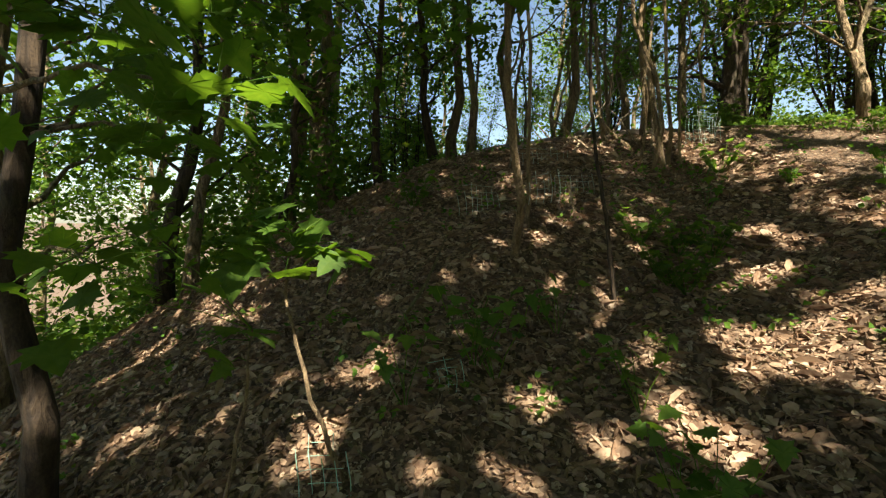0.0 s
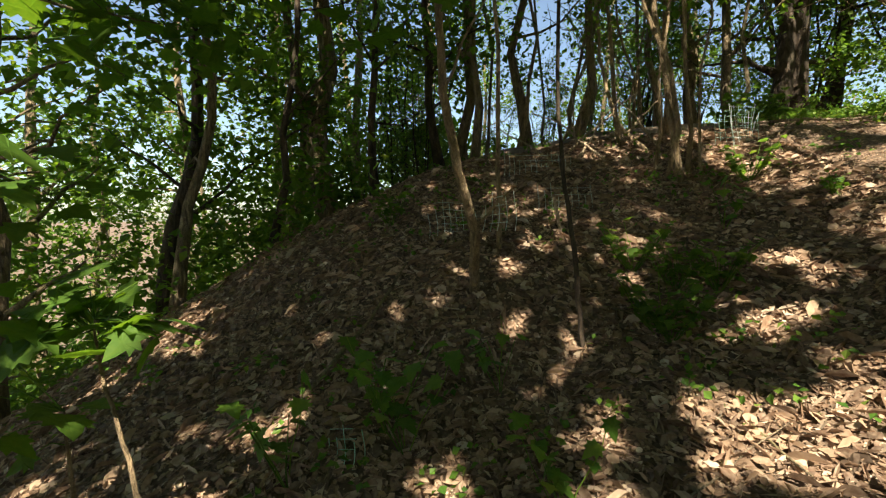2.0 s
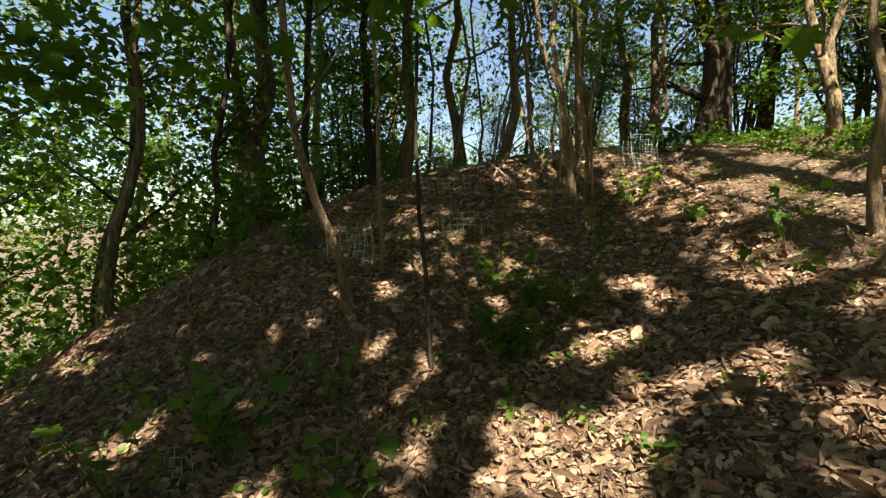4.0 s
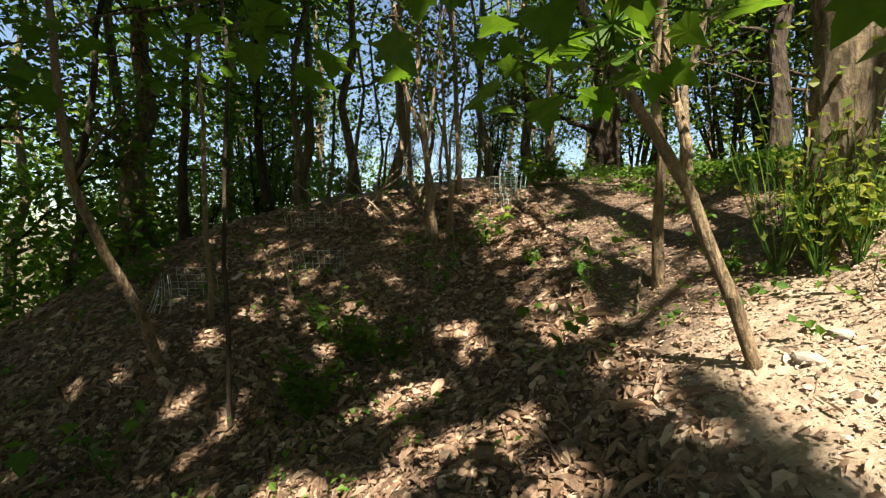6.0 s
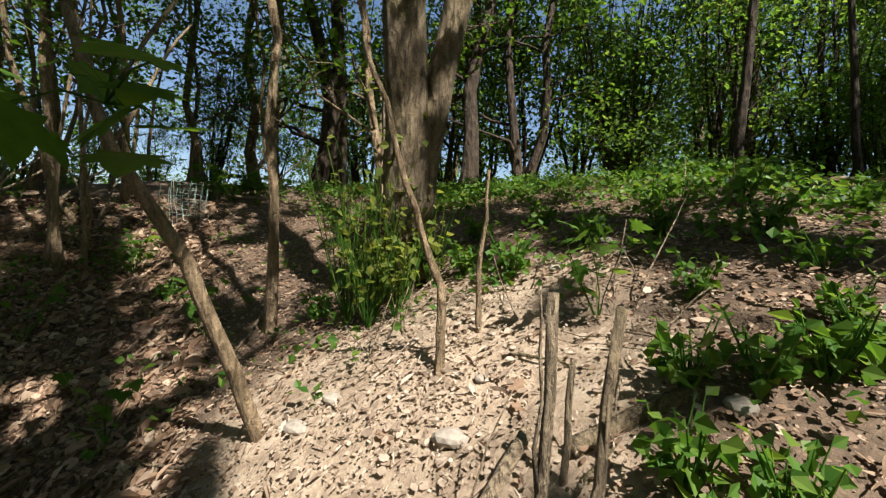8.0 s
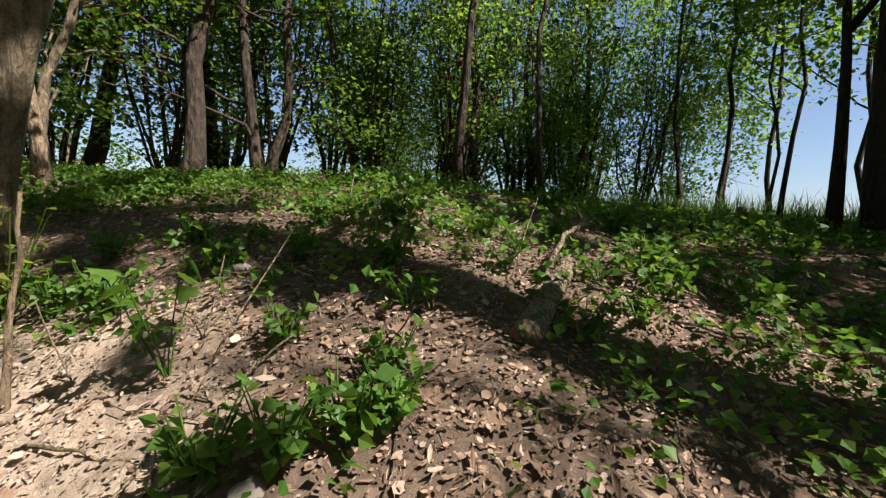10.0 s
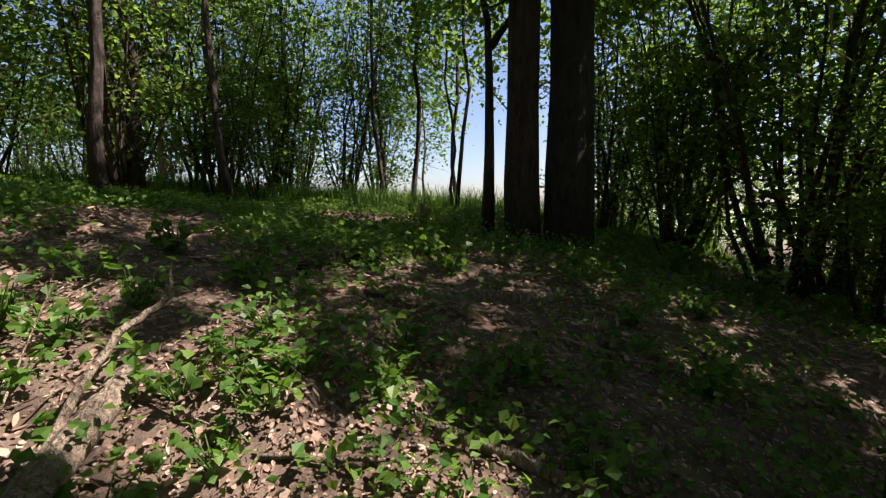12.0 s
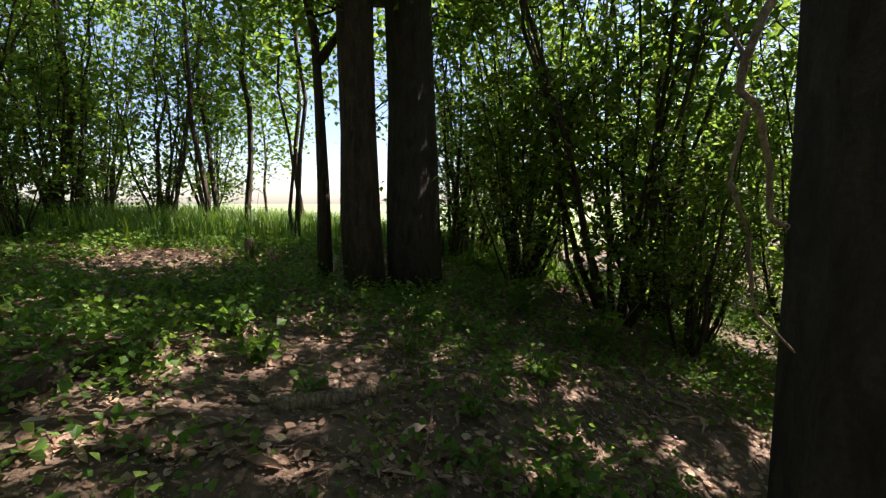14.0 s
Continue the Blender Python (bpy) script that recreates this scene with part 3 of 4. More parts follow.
SUN_STEP = np.array([-math.sin(SUN_AZ), -math.cos(SUN_AZ)]) / math.tan(SUN_EL)


def shade_spot(P):
    """Where the shade of points high up falls on the ground."""
    q = P[:, :2].copy()
    for _ in range(6):
        q = P[:, :2] + (P[:, 2] - height(q[:, 0], q[:, 1]))[:, None] * SUN_STEP
    return q


# leaves that would shade a chosen sun patch are dropped
def shaded(q):
    x, y = q[:, 0], q[:, 1]
    keep = np.ones(len(x), bool)
    for gx0, gy0, r in SUN_GAPS:
        d = np.hypot((x - gx0) * 0.8, y - gy0)
        keep &= d > (r * 0.95 + 0.02) * (1 + 0.35 * np.sin(3 * np.arctan2(y - gy0, x - gx0) + 9 * gx0))
    fleck = np.sin(7.3 * x + 1.9 * np.sin(3.1 * y)) * np.sin(6.7 * y + 2.1 * np.sin(2.9 * x))
    keep &= fleck < np.where((x > 7.4) & (y < 2), 0.45, np.where((x > 5.2) & (y < 0.15), 1.1, 0.8))
    patch = 0.5 + 0.5 * np.sin(5.6 * x + 1.7 * np.sin(3.7 * y + 1)) * np.sin(5.1 * y + 1.5 * np.sin(4.3 * x))
    clearing = (x > 3.68) & (x < 7.0) & (y > 0.25) & (y < 3.1)
    crest = (x > 2.9) & (x < 7.5) & (y >= 3.1) & (y < 7)
    u = 0.5 + 0.5 * np.sin(3.1 * x + 2.2 * np.sin(1.7 * y)) * np.sin(2.6 * y + 1.4 * np.sin(2.3 * x))
    return keep & ~(clearing & (np.where(x > 4.7, 0.35 * u + 0.65 * patch, u) < np.where((x > 4.4) & (y < 1.3), 0.5, np.where(x > 4.7, 0.7, 0.94)))) & ~(crest & (u < 0.62))


def shade_tree(seed, x, y, lean, H, r, R, n, lo, limbs=24, wob=0.012, taper=0.45, bark=None, name="shade_tree", label="unseen tall tree added so its high crown shades the ground", group="tall trees beside the path"):
    rng = np.random.default_rng(seed)
    trunk, twigs, (lv, lf) = grow(seed, [(straight(rng, lean, H, wob=wob), r, r * taper)], limbs, n, 0.2, lo, R, 1.3, 0.42, clump=0.55)
    z = G(x, y)
    blades = lv.reshape(-1, 4, 3)
    blades = blades[shaded(shade_spot(blades.mean(1) + np.array([x, y, z])))]
    faces = (np.arange(len(blades))[:, None, None] * 4 + np.array([(0, 1, 2), (0, 2, 3)])[None]).reshape(-1, 3)
    return tree_at("shade_tree", x, y, z, (trunk, twigs, (blades.reshape(-1, 3), faces)), bark or M_BARK_DARK, M_LEAF, label, "tree", group)


shade_tree(600, -5.6, -2.6, (0.2, 0.6), 11.0, 0.17, 3.6, 5000, 0.5)
shade_tree(607, -2.9, -2.2, (0.2, 0.3), 11.0, 0.16, 3.8, 8500, 0.45)
shade_tree(601, -0.2, -2.7, (0.2, 0.6), 11.5, 0.17, 3.8, 8500, 0.45)
shade_tree(602, 2.0, -3.3, (0.1, 0.5), 11.5, 0.16, 3.6, 10000, 0.45)
shade_tree(608, 0.8, -1.5, (0.1, 0.2), 11.0, 0.14, 3.0, 8000, 0.45)
shade_tree(603, 4.2, -1.75, (0, 0), 12.5, 0.19, 2.6, 4500, 0.5, 22, 0.003, 0.7)
shade_tree(605, 6.9, -4.9, (0.2, 0.3), 11.0, 0.17, 3.2, 11000, 0.36)
shade_tree(606, 8.8, -5.8, (0.2, 0.3), 10.5, 0.16, 3.0, 6000, 0.4)
shade_tree(502, 6.393, -1.473, (0.22, 0.18), 10.0, 0.192, 2.8, 4500, 0.5, 18, 0.002, 0.9, M_BARK_SHADED, "old_tree", "thick upright trunk with furrowed bark darkened for shade beside the path", "old trees at the field edge")

# crowns that hang over the field edge
for k, (x, y, lx, H, r) in enumerate([(12.3, 0.3, 0.2, 7.0, 0.035), (13.2, -0.75, 0.2, 7.5, 0.05), (15.2, 0.5, -0.2, 7.0, 0.05), (13.6, 1.9, 0.1, 7.0, 0.045)]):
    st = [(straight(np.random.default_rng(620 + k), (lx, 0.1), H), r, r * 0.4)]
    tree_at("edge_tree", x, y, G(x, y), grow(620 + k, st, 15, 3200, 0.1, 0.24, 1.8, leaf_spread=0.25, clump=0.6), M_BARK_DARK, M_LEAF2, "slender tree with hanging green leaves at the field edge", "tree", "slender trees at the field edge")

# ---- saplings and trunks close to the walk ----
FORK = [(0.57, 3.6, G(0.57, 3.6) - 0.06), (0.59, 3.36, 1.85), (0.5, 3.2, 2.2), (0.43, 3.05, 2.63), (0.42, 2.99, 3.1), (0.35, 3.0, 4.4), (0.2, 2.9, 8.0)]
fork_tree = stick("forked_sapling", FORK, 0.035, 0.014, M_BARK_PALE, "pale bent sapling with one dead side branch on the bank", "sapling", wob=0.02, seed=11, forks=[((0.59, 3.36, 1.85), (0.83, 3.26, 2.1), 0.013), ((0.43, 3.05, 2.63), (0.7, 3.3, 3.3), 0.01)])
dark_tree = stick("dark_sapling", [(1.25, 3.2, G(1.25, 3.2) - 0.06), (1.2, 3.3, 1.75), (1.12, 3.44, 2.57), (1.06, 3.5, 4.4), (1.0, 3.4, 8.4)], 0.017, 0.008, M_BARK_DARK, "thin dark-barked sapling standing on the bank", "sapling", wob=0.02, seed=12)
pale_tree = stick("pale_sapling", [(0.75, 3.95, G(0.75, 3.95) - 0.06), (0.74, 3.9, 2.6), (0.68, 3.9, 4.6), (0.6, 4.1, 8.8)], 0.022, 0.009, M_BARK_PALE, "thin straight pale sapling on the bank", "sapling", wob=0.02, seed=13)
stick("leaning_sapling", [(2.45, 5.75, G(2.45, 5.75) - 0.06), (2.15, 6.0, 2.95), (1.95, 6.2, 3.8), (1.9, 6.3, 5.2)], 0.03, 0.014, M_BARK_PALE, "leaning pale sapling at the top of the bank", "sapling", wob=0.03, seed=14)
stick("cut_stake", [(4.115, 0.935, G(4.115, 0.935) - 0.1), (4.13, 0.925, 2.54)], 0.0105, 0.009, M_DEAD, "upright pale wooden stake with a broken top", "stake", "stakes in the bank", wob=0.012, seed=15, forks=[((4.12, 0.93, 2.25), (4.108, 0.925, 2.55), 0.004)])
stick("cut_stake", [(4.15, 0.93, G(4.15, 0.93) - 0.1), (4.23, 0.89, 2.52)], 0.0115, 0.009, M_BARK, "leaning split stake of dark and pale wood", "stake", "stakes in the bank", wob=0.015, seed=16, forks=[((4.18, 0.915, 2.1), (4.2, 0.88, 2.4), 0.005)])
stick("cut_stake", [(4.5, 1.3, G(4.5, 1.3) - 0.05), (4.51, 1.29, G(4.5, 1.3) + 0.32)], 0.011, 0.009, M_DEAD, "short pale stake driven into the bank", "stake", "stakes in the bank", wob=0.012, seed=17)


def sapling_top(ob, top, n, seed):
    """An unseen crown added atop a sapling to keep sky light off the mound."""
    o = np.array(ob.location)
    _, tw, (lv, lf) = grow(seed, [([top + np.array([0, 0, h]) for h in (-1.6, -0.8, 0)], 0.012, 0.006)], 14, n, 0.18, 0.1, 1.9, 1.0, 0.36, clump=0.6)
    blades = np.asarray(lv).reshape(-1, 4, 3)
    blades = blades[shaded(shade_spot(blades.mean(1)))]
    faces = (np.arange(len(blades))[:, None, None] * 4 + np.array([(0, 1, 2), (0, 2, 3)])[None]).reshape(-1, 3)
    part("crown", mesh_from("crown", blades.reshape(-1, 3) - o, faces, M_LEAF), ob, "green leaves lit through by the sun", kind="stuff")
    part("branchwork", mesh_from("branchwork", np.concatenate(tw.v) - o, tw.f, M_BARK, True), ob, kind="stuff")


for ob, top, n in ((fork_tree, (0.2, 2.9, 8.0), 2600), (dark_tree, (1.0, 3.4, 8.4), 2600), (pale_tree, (0.6, 4.1, 8.8), 2400)):
    sapling_top(ob, np.array(top), n, 640 + n + int(top[2] * 10))


def leafy_twig(name, pts, leaf_at, n, size, spread, label, seed, category="sapling", r0=0.012, bark=None):
    """A twig that carries single maple leaves."""
    rng = np.random.default_rng(seed)
    P = np.concatenate([wander(rng, pts[i], pts[i + 1], 6, 0.04)[(1 if i else 0):] for i in range(len(pts) - 1)])
    o = P[0].copy()
    t = empty_at(name, *o, label, category)
    s = Soup()
    s.add(*tube(P - o, np.linspace(r0, 0.003, len(P)), 6, 0.05, rng))
    part("stem", s.mesh("stem", bark or M_BARK_PALE, True), t)
    tw = Soup()
    for k in range(n):
        c = np.array(leaf_at[k % len(leaf_at)]) + rng.normal(0, 1, 3) * spread * np.array([1, 1, 0.55])
        near = P[np.argmin(((P - c) ** 2).sum(1))]
        tw.add(*tube(np.array([near, (near + c) / 2 + (0, 0, 0.02), c]) - o, [0.0028, 0.0022, 0.0018], 3, cap=False))
        v, f = maple_leaves([np.zeros(3)], size, rng)
        part("leaf", mesh_from("leaf", v, f, M_LEAF), t, at=tuple(c - o))
    part("stalk", tw.mesh("stalk", M_PLANT), t, kind="stuff")
    return t


leafy_twig("maple_sapling", [on(-0.45, 1.97, -0.05), (-0.6, 1.9, 1.05), (-0.67, 1.88, 1.39), (-0.6, 1.8, 1.6)], [(-0.6, 1.8, 1.62), (-0.78, 1.78, 1.6), (-0.42, 1.82, 1.58), (-0.55, 1.85, 1.66)], 24, 0.19, 0.09,
           "maple sapling with bright lobed leaves on a thin bent stem", 21)
leafy_twig("maple_sapling", [on(-1.0, 1.95, -0.05), (-0.85, 1.9, 1.0), (-0.8, 1.85, 1.25)], [(-0.8, 1.85, 1.25), (-1.2, 1.7, 1.5)], 9, 0.15, 0.14, "thin brown maple sapling with a few leaves", 22)
single(230, -2.05, 2.15, (0.0, -0.2), 8.0, 0.07, 0.04, M_BARK_DARK, "dark slim tree leaning over the slope", 900, 7, 0.35, 1.2, 0.12, shade_top=3000)
for k, (p0, p1, n) in enumerate([((-2.05, 2.1, 2.3), (-0.75, 1.5, 2.1), 34), ((-2.05, 2.1, 2.6), (-1.0, 1.35, 2.3), 34), ((-2.05, 2.15, 1.4), (-1.25, 1.6, 1.55), 16), ((-2.06, 2.2, 2.1), (-1.3, 2.3, 2.05), 26), ((-2.05, 2.15, 2.8), (-0.9, 2.6, 2.9), 30)]):
    mid = tuple((np.array(p0) + np.array(p1)) / 2 + (0, 0, 0.12))
    leafy_twig("maple_branch", [p0, mid, p1], [p1, mid, tuple(np.array(p1) * 0.75 + np.array(p0) * 0.25)], n, 0.16, 0.17, "overhanging maple branch with large dark green leaves", 240 + k, "branch", 0.016, M_BARK)
# overhanging branches along the way
for k, (p0, p1, n, s, sp) in enumerate([((2.9, 3.0, 4.4), (2.86, 2.42, 3.05), 22, 0.17, 0.16), ((1.2, 3.4, 3.4), (2.0, 1.9, 2.98), 20, 0.15, 0.17), ((4.05, 2.1, 4.0), (3.52, 1.36, 2.82), 11, 0.14, 0.08), ((2.9, 2.7, 4.4), (2.95, 1.42, 2.76), 46, 0.11, 0.13), ((1.2, 3.4, 4.0), (2.1, 1.75, 3.2), 30, 0.12, 0.2),
                                        ((1.12, 3.44, 3.9), (0.1, 2.85, 3.1), 26, 0.15, 0.22), ((0.42, 2.99, 3.9), (-0.9, 2.9, 3.0), 30, 0.15, 0.25), ((2.9, 3.0, 4.2), (2.45, 2.2, 3.4), 18, 0.15, 0.2), ((1.12, 3.46, 3.6), (1.1, 2.9, 3.35), 16, 0.14, 0.22)]):
    mid = tuple((np.array(p0) * 0.45 + np.array(p1) * 0.55) + (0, 0, 0.15))
    leafy_twig("maple_branch", [p0, mid, p1], [p1, p1, tuple((np.array(mid) + np.array(p1)) / 2)], n, s, sp, "overhanging maple branch with broad green leaves", 260 + k, "branch", 0.012, M_BARK)
# hanging dead branch at the thick trunk
HANG = [(6.360, -1.260, 5.300), (6.128, -0.888, 4.468), (6.116, -0.806, 3.888), (6.099, -0.762, 3.798), (6.095, -0.734, 3.744), (6.091, -0.728, 3.719), (6.081, -0.738, 3.701), (6.078, -0.750, 3.652), (6.076, -0.752, 3.612), (6.062, -0.755, 3.604)]
stick("hanging_branch", HANG, 0.005, 0.0024, M_DEAD, "pale crooked dead branch hanging beside a dark trunk", "branch", wob=0.03, seed=31, n=5,
      forks=[((6.091, -0.738, 3.703), (6.094, -0.725, 3.643), 0.00336), ((6.094, -0.725, 3.643), (6.081, -0.737, 3.595), 0.00296), ((6.081, -0.737, 3.595), (6.074, -0.744, 3.527), 0.00256), ((6.074, -0.744, 3.527), (6.049, -0.756, 3.502), 0.00216), ((6.095, -0.734, 3.744), (6.123, -0.738, 3.797), 0.0024)])

# ---- fallen wood ----
def lying(x0, y0, x1, y1, r, dz=0.0):
    return [on(x0, y0, r * 0.6 + dz), on((x0 + x1) / 2, (y0 + y1) / 2, r * 0.7 + dz), on(x1, y1, r * 0.6 + dz)]


stick("fallen_log", [on(5.79, 0.84, 0.035), on(6.45, 0.97, 0.035)], 0.056, 0.044, M_DEAD, "short weathered log with peeling bark on the bank", "log", wob=0.006, seed=41, sides=9)
stick("dry_branch", [on(6.1, 0.98, 0.03), (6.45, 1.0, 2.84), (6.75, 1.01, 2.92)], 0.016, 0.009, M_DEAD, "dry crooked branch propped on the ground", "branch", wob=0.05, seed=42, forks=[((6.7, 1.01, 2.9), (6.85, 1.1, 3.02), 0.008)])
stick("fallen_log", lying(7.82, -0.05, 8.06, -0.62, 0.04), 0.042, 0.035, M_DEAD, "pale broken log lying among ground plants", "log", wob=0.02, seed=43)
stick("fallen_log", lying(4.56, 1.34, 4.96, 1.22, 0.01), 0.03, 0.026, M_BARK, "half-buried brown log on the bank", "log", wob=0.02, seed=44)
stick("fallen_pole", lying(4.05, 1.26, 4.5, 1.46, 0.03, 0.015), 0.026, 0.022, M_DEAD, "pale straight pole lying on bare earth", "log", wob=0.01, seed=45)
stick("fallen_pole", lying(6.67, 0.02, 6.52, -0.48, 0.03), 0.028, 0.024, M_DEAD, "pale pole lying among leaves", "log", wob=0.02, seed=46)
stick("fallen_log", lying(7.68, 0.92, 8.3, 0.6, 0.05), 0.05, 0.04, M_BARK_DARK, "dark rotting log lying in ground ivy", "log", wob=0.02, seed=50)
stick("long_stick", [on(10.1, 1.7, 0.02), on(10.3, 1.0, 0.05), on(10.35, 0.2, 0.03)], 0.022, 0.014, M_DEAD, "long pale stick lying near the field edge", "stick", wob=0.03, seed=51)
stick("short_stump", [on(10.75, 0.62, -0.05), on(10.76, 0.62, 0.26)], 0.05, 0.045, M_BARK, "short broken stump near the field edge", "stump", wob=0.01, seed=52)
stick("long_stick", [on(-0.36, 2.8, 0.04), on(-0.12, 3.4, 0.07), on(0.03, 3.88, 0.05)], 0.014, 0.008, M_BARK, "long thin stick lying up the bank", "stick", wob=0.02, seed=47)
stick("long_stick", [on(3.6, 6.35, 0.06), on(4.1, 6.1, 0.05), on(4.6, 5.7, 0.05)], 0.02, 0.012, M_DEAD, "long pale stick at the top of the bank", "stick", wob=0.02, seed=48)
stick("peg", [on(1.28, 4.3, -0.05), (1.2, 4.32, G(1.2, 4.32) + 0.3)], 0.018, 0.012, M_DEAD, "short broken peg standing in the bank", "peg", wob=0.02, seed=49)
rngs = np.random.default_rng(90)
for k in range(70):
    x, y = (rngs.uniform(-2.5, 4.2), rngs.uniform(1.8, 6.0)) if k < 38 else (rngs.uniform(4.2, 9.5), rngs.uniform(-1.8, 2.6))
    L, a = rngs.uniform(0.2, 0.75), rngs.uniform(0, 6.283)
    x1, y1 = x + L * math.cos(a), y + L * math.sin(a)
    r = rngs.uniform(0.004, 0.011)
    stick("fallen_twig", [on(x, y, r), on((x + x1) / 2, (y + y1) / 2, r + 0.02), on(x1, y1, r + rngs.uniform(0, 0.06))], r, r * 0.5, M_DEAD if k % 3 else M_BARK, "thin dry twig lying on leaf litter", "twig", "fallen twigs", 0.06, 900 + k, 5, 4)
for k in range(80):
    x, y = (rngs.uniform(4.5, 6.8), rngs.uniform(0.3, 2.2)) if k < 55 else (rngs.uniform(-1.5, 3.6), rngs.uniform(2.0, 4.5))
    L, a = rngs.uniform(0.12, 0.5), rngs.uniform(0, 6.283)
    x1, y1 = x + L * math.cos(a), y + L * math.sin(a)
    r = rngs.uniform(0.003, 0.007)
    stick("fallen_twig", [on(x, y, r), on((x + x1) / 2, (y + y1) / 2, r + 0.015), on(x1, y1, r + rngs.uniform(0, 0.08))], r, r * 0.5, M_DEAD if k % 2 else M_BARK, "thin dry twig lying on leaf litter", "twig", "fallen twigs", 0.08, 1100 + k, 5, 4)
for k in range(9):
    x, y, a = rngs.uniform(1.4, 2.6), rngs.uniform(5.5, 6.3), rngs.uniform(-1.2, 1.2)
    L, h = rngs.uniform(0.5, 1.0), rngs.uniform(0.25, 0.6)
    stick("dead_branch", [on(x, y, 0.0), on(x + 0.5 * L * math.sin(a), y + 0.2, h * 0.55), on(x + L * math.sin(a), y + 0.35, h)], 0.016, 0.007, M_DEAD, "pale dead branch leaning in a tangle on the crest", "branch", "dead branches on the crest", 0.06, 1200 + k, 6, 5)
for k in range(18):
    x, y = rngs.uniform(4.0, 6.3), rngs.uniform(0.8, 2.4)
    stick("dry_reed", [on(x, y, -0.03), on(x + rngs.normal(0, 0.14), y + rngs.normal(0, 0.14), rngs.uniform(0.12, 0.36))], 0.004, 0.002, M_DEAD, "thin dry upright stem on the bank", "stem", "dry stems", 0.05, 1000 + k, 5, 4)


# ---- torn garden netting ----
def netting(x, y, yaw, tilt, nx, nz, cell, mat, label, seed, lift=0.0):
    rng = np.random.default_rng(seed)
    t = empty_at("netting", x, y, G(x, y) + lift, label, "netting", "torn netting")
    R = np.array(Euler((radians(tilt), 0, radians(yaw))).to_matrix())

    def spot(u, v):
        return R @ np.array([(u - nx / 2) * cell + 0.01 * math.sin(v), 0.03 * math.sin(u * 1.1 + seed) + 0.015 * v * math.sin(seed + u * 0.5), v * cell - 0.03])
    for u in range(nx + 1):
        s = Soup()
        top = nz + rng.uniform(-1.5, 0.8)
        s.add(*tube(np.array([spot(u, v) for v in np.linspace(0, top, 5)]), [0.0022] * 5, 4))
        part("strand", s.mesh("strand", mat), t)
    for v in range(1, nz + 1):
        s = Soup()
        a, b = sorted((rng.uniform(0, nx * 0.4), rng.uniform(nx * 0.6, nx)))
        s.add(*tube(np.array([spot(u, v) for u in np.linspace(a, b, 6)]), [0.0018] * 6, 4))
        part("strand", s.mesh("strand", mat), t)
    return t


netting(-0.52, 1.86, 15, -20, 4, 5, 0.055, M_NET, "torn green plastic netting sticking out of leaf litter", 1)
netting(0.02, 2.42, 10, -25, 4, 4, 0.045, M_NET, "scrap of green netting half buried in leaves", 2)
netting(0.35, 4.35, 20, -10, 7, 5, 0.06, M_NET_PALE, "pale torn netting standing on the mound", 3)
netting(0.74, 3.31, -15, -8, 4, 4, 0.055, M_NET_PALE, "pale torn netting caught on a dead branch", 8, 1.86 - G(0.74, 3.31))
netting(1.35, 4.75, -5, 0, 8, 4, 0.06, M_NET_PALE, "strip of pale netting along the mound", 4)
netting(1.15, 5.5, 10, 0, 12, 4, 0.06, M_NET_PALE, "low pale netting at the crest of the mound", 5)
netting(3.3, 5.75, -10, 0, 7, 7, 0.06, M_NET, "bundle of green netting hanging by a trunk", 6)
netting(3.35, 5.7, 40, 5, 6, 8, 0.055, M_NET_PALE, "crumpled pale netting beside a trunk", 7)


# ---- low plants ----
def plant(name, x, y, seed, n, H, size, label, maple=False, lean=0.5, mat=None):
    rng = np.random.default_rng(seed)
    t = empty_at(name, x, y, G(x, y), label, "plant", label)
    st, c = Soup(), []
    for k in range(n):
        a, h = rng.uniform(0, 6.283), H * rng.uniform(0.4, 1)
        e = np.array([math.cos(a) * h * lean, math.sin(a) * h * lean, h])
        st.add(*tube(wander(rng, (0, 0, -0.02), e, 4, 0.06), [0.004, 0.003, 0.0025, 0.002], 4, cap=False))
        c += [e, e * 0.75 + rng.normal(0, 0.02, 3), e * 0.55 + rng.normal(0, 0.03, 3)]
    part("stem", st.mesh("stem", M_PLANT), t, kind="stuff")
    c = np.array(c)
    v, f = maple_leaves(c, size, rng) if maple else leaf_cards(c, size, rng, 0.3, 0.8)
    part("foliage", mesh_from("foliage", v, f, mat or M_PLANT), t, kind="stuff")
    return t


P_A = plant("maple_seedling", 0.99, 1.6, 61, 5, 0.42, 0.1, "young maple seedling with lobed green leaves", True)
P_B = plant("ground_herb", 4.3, 0.82, 62, 20, 0.2, 0.055, "leafy green ground herb on the bank")
P_C = plant("ivy_plant", 6.64, 0.7, 63, 13, 0.14, 0.045, "low ivy plant with broad pale green leaves", True, 0.9)
P_D = plant("low_shrub", 1.72, 3.9, 64, 22, 0.4, 0.075, "low dark green shrub growing on the bank", True, 0.7, M_LEAF2)
E1 = [(0.19, 2.6), (0.3, 2.5), (0.75, 2.9), (0.9, 1.55), (3.2, 3.0), (2.5, 4.25), (-0.2, 2.3), (3.6, 3.6), (1.0, 2.2), (5.0, 1.7)]
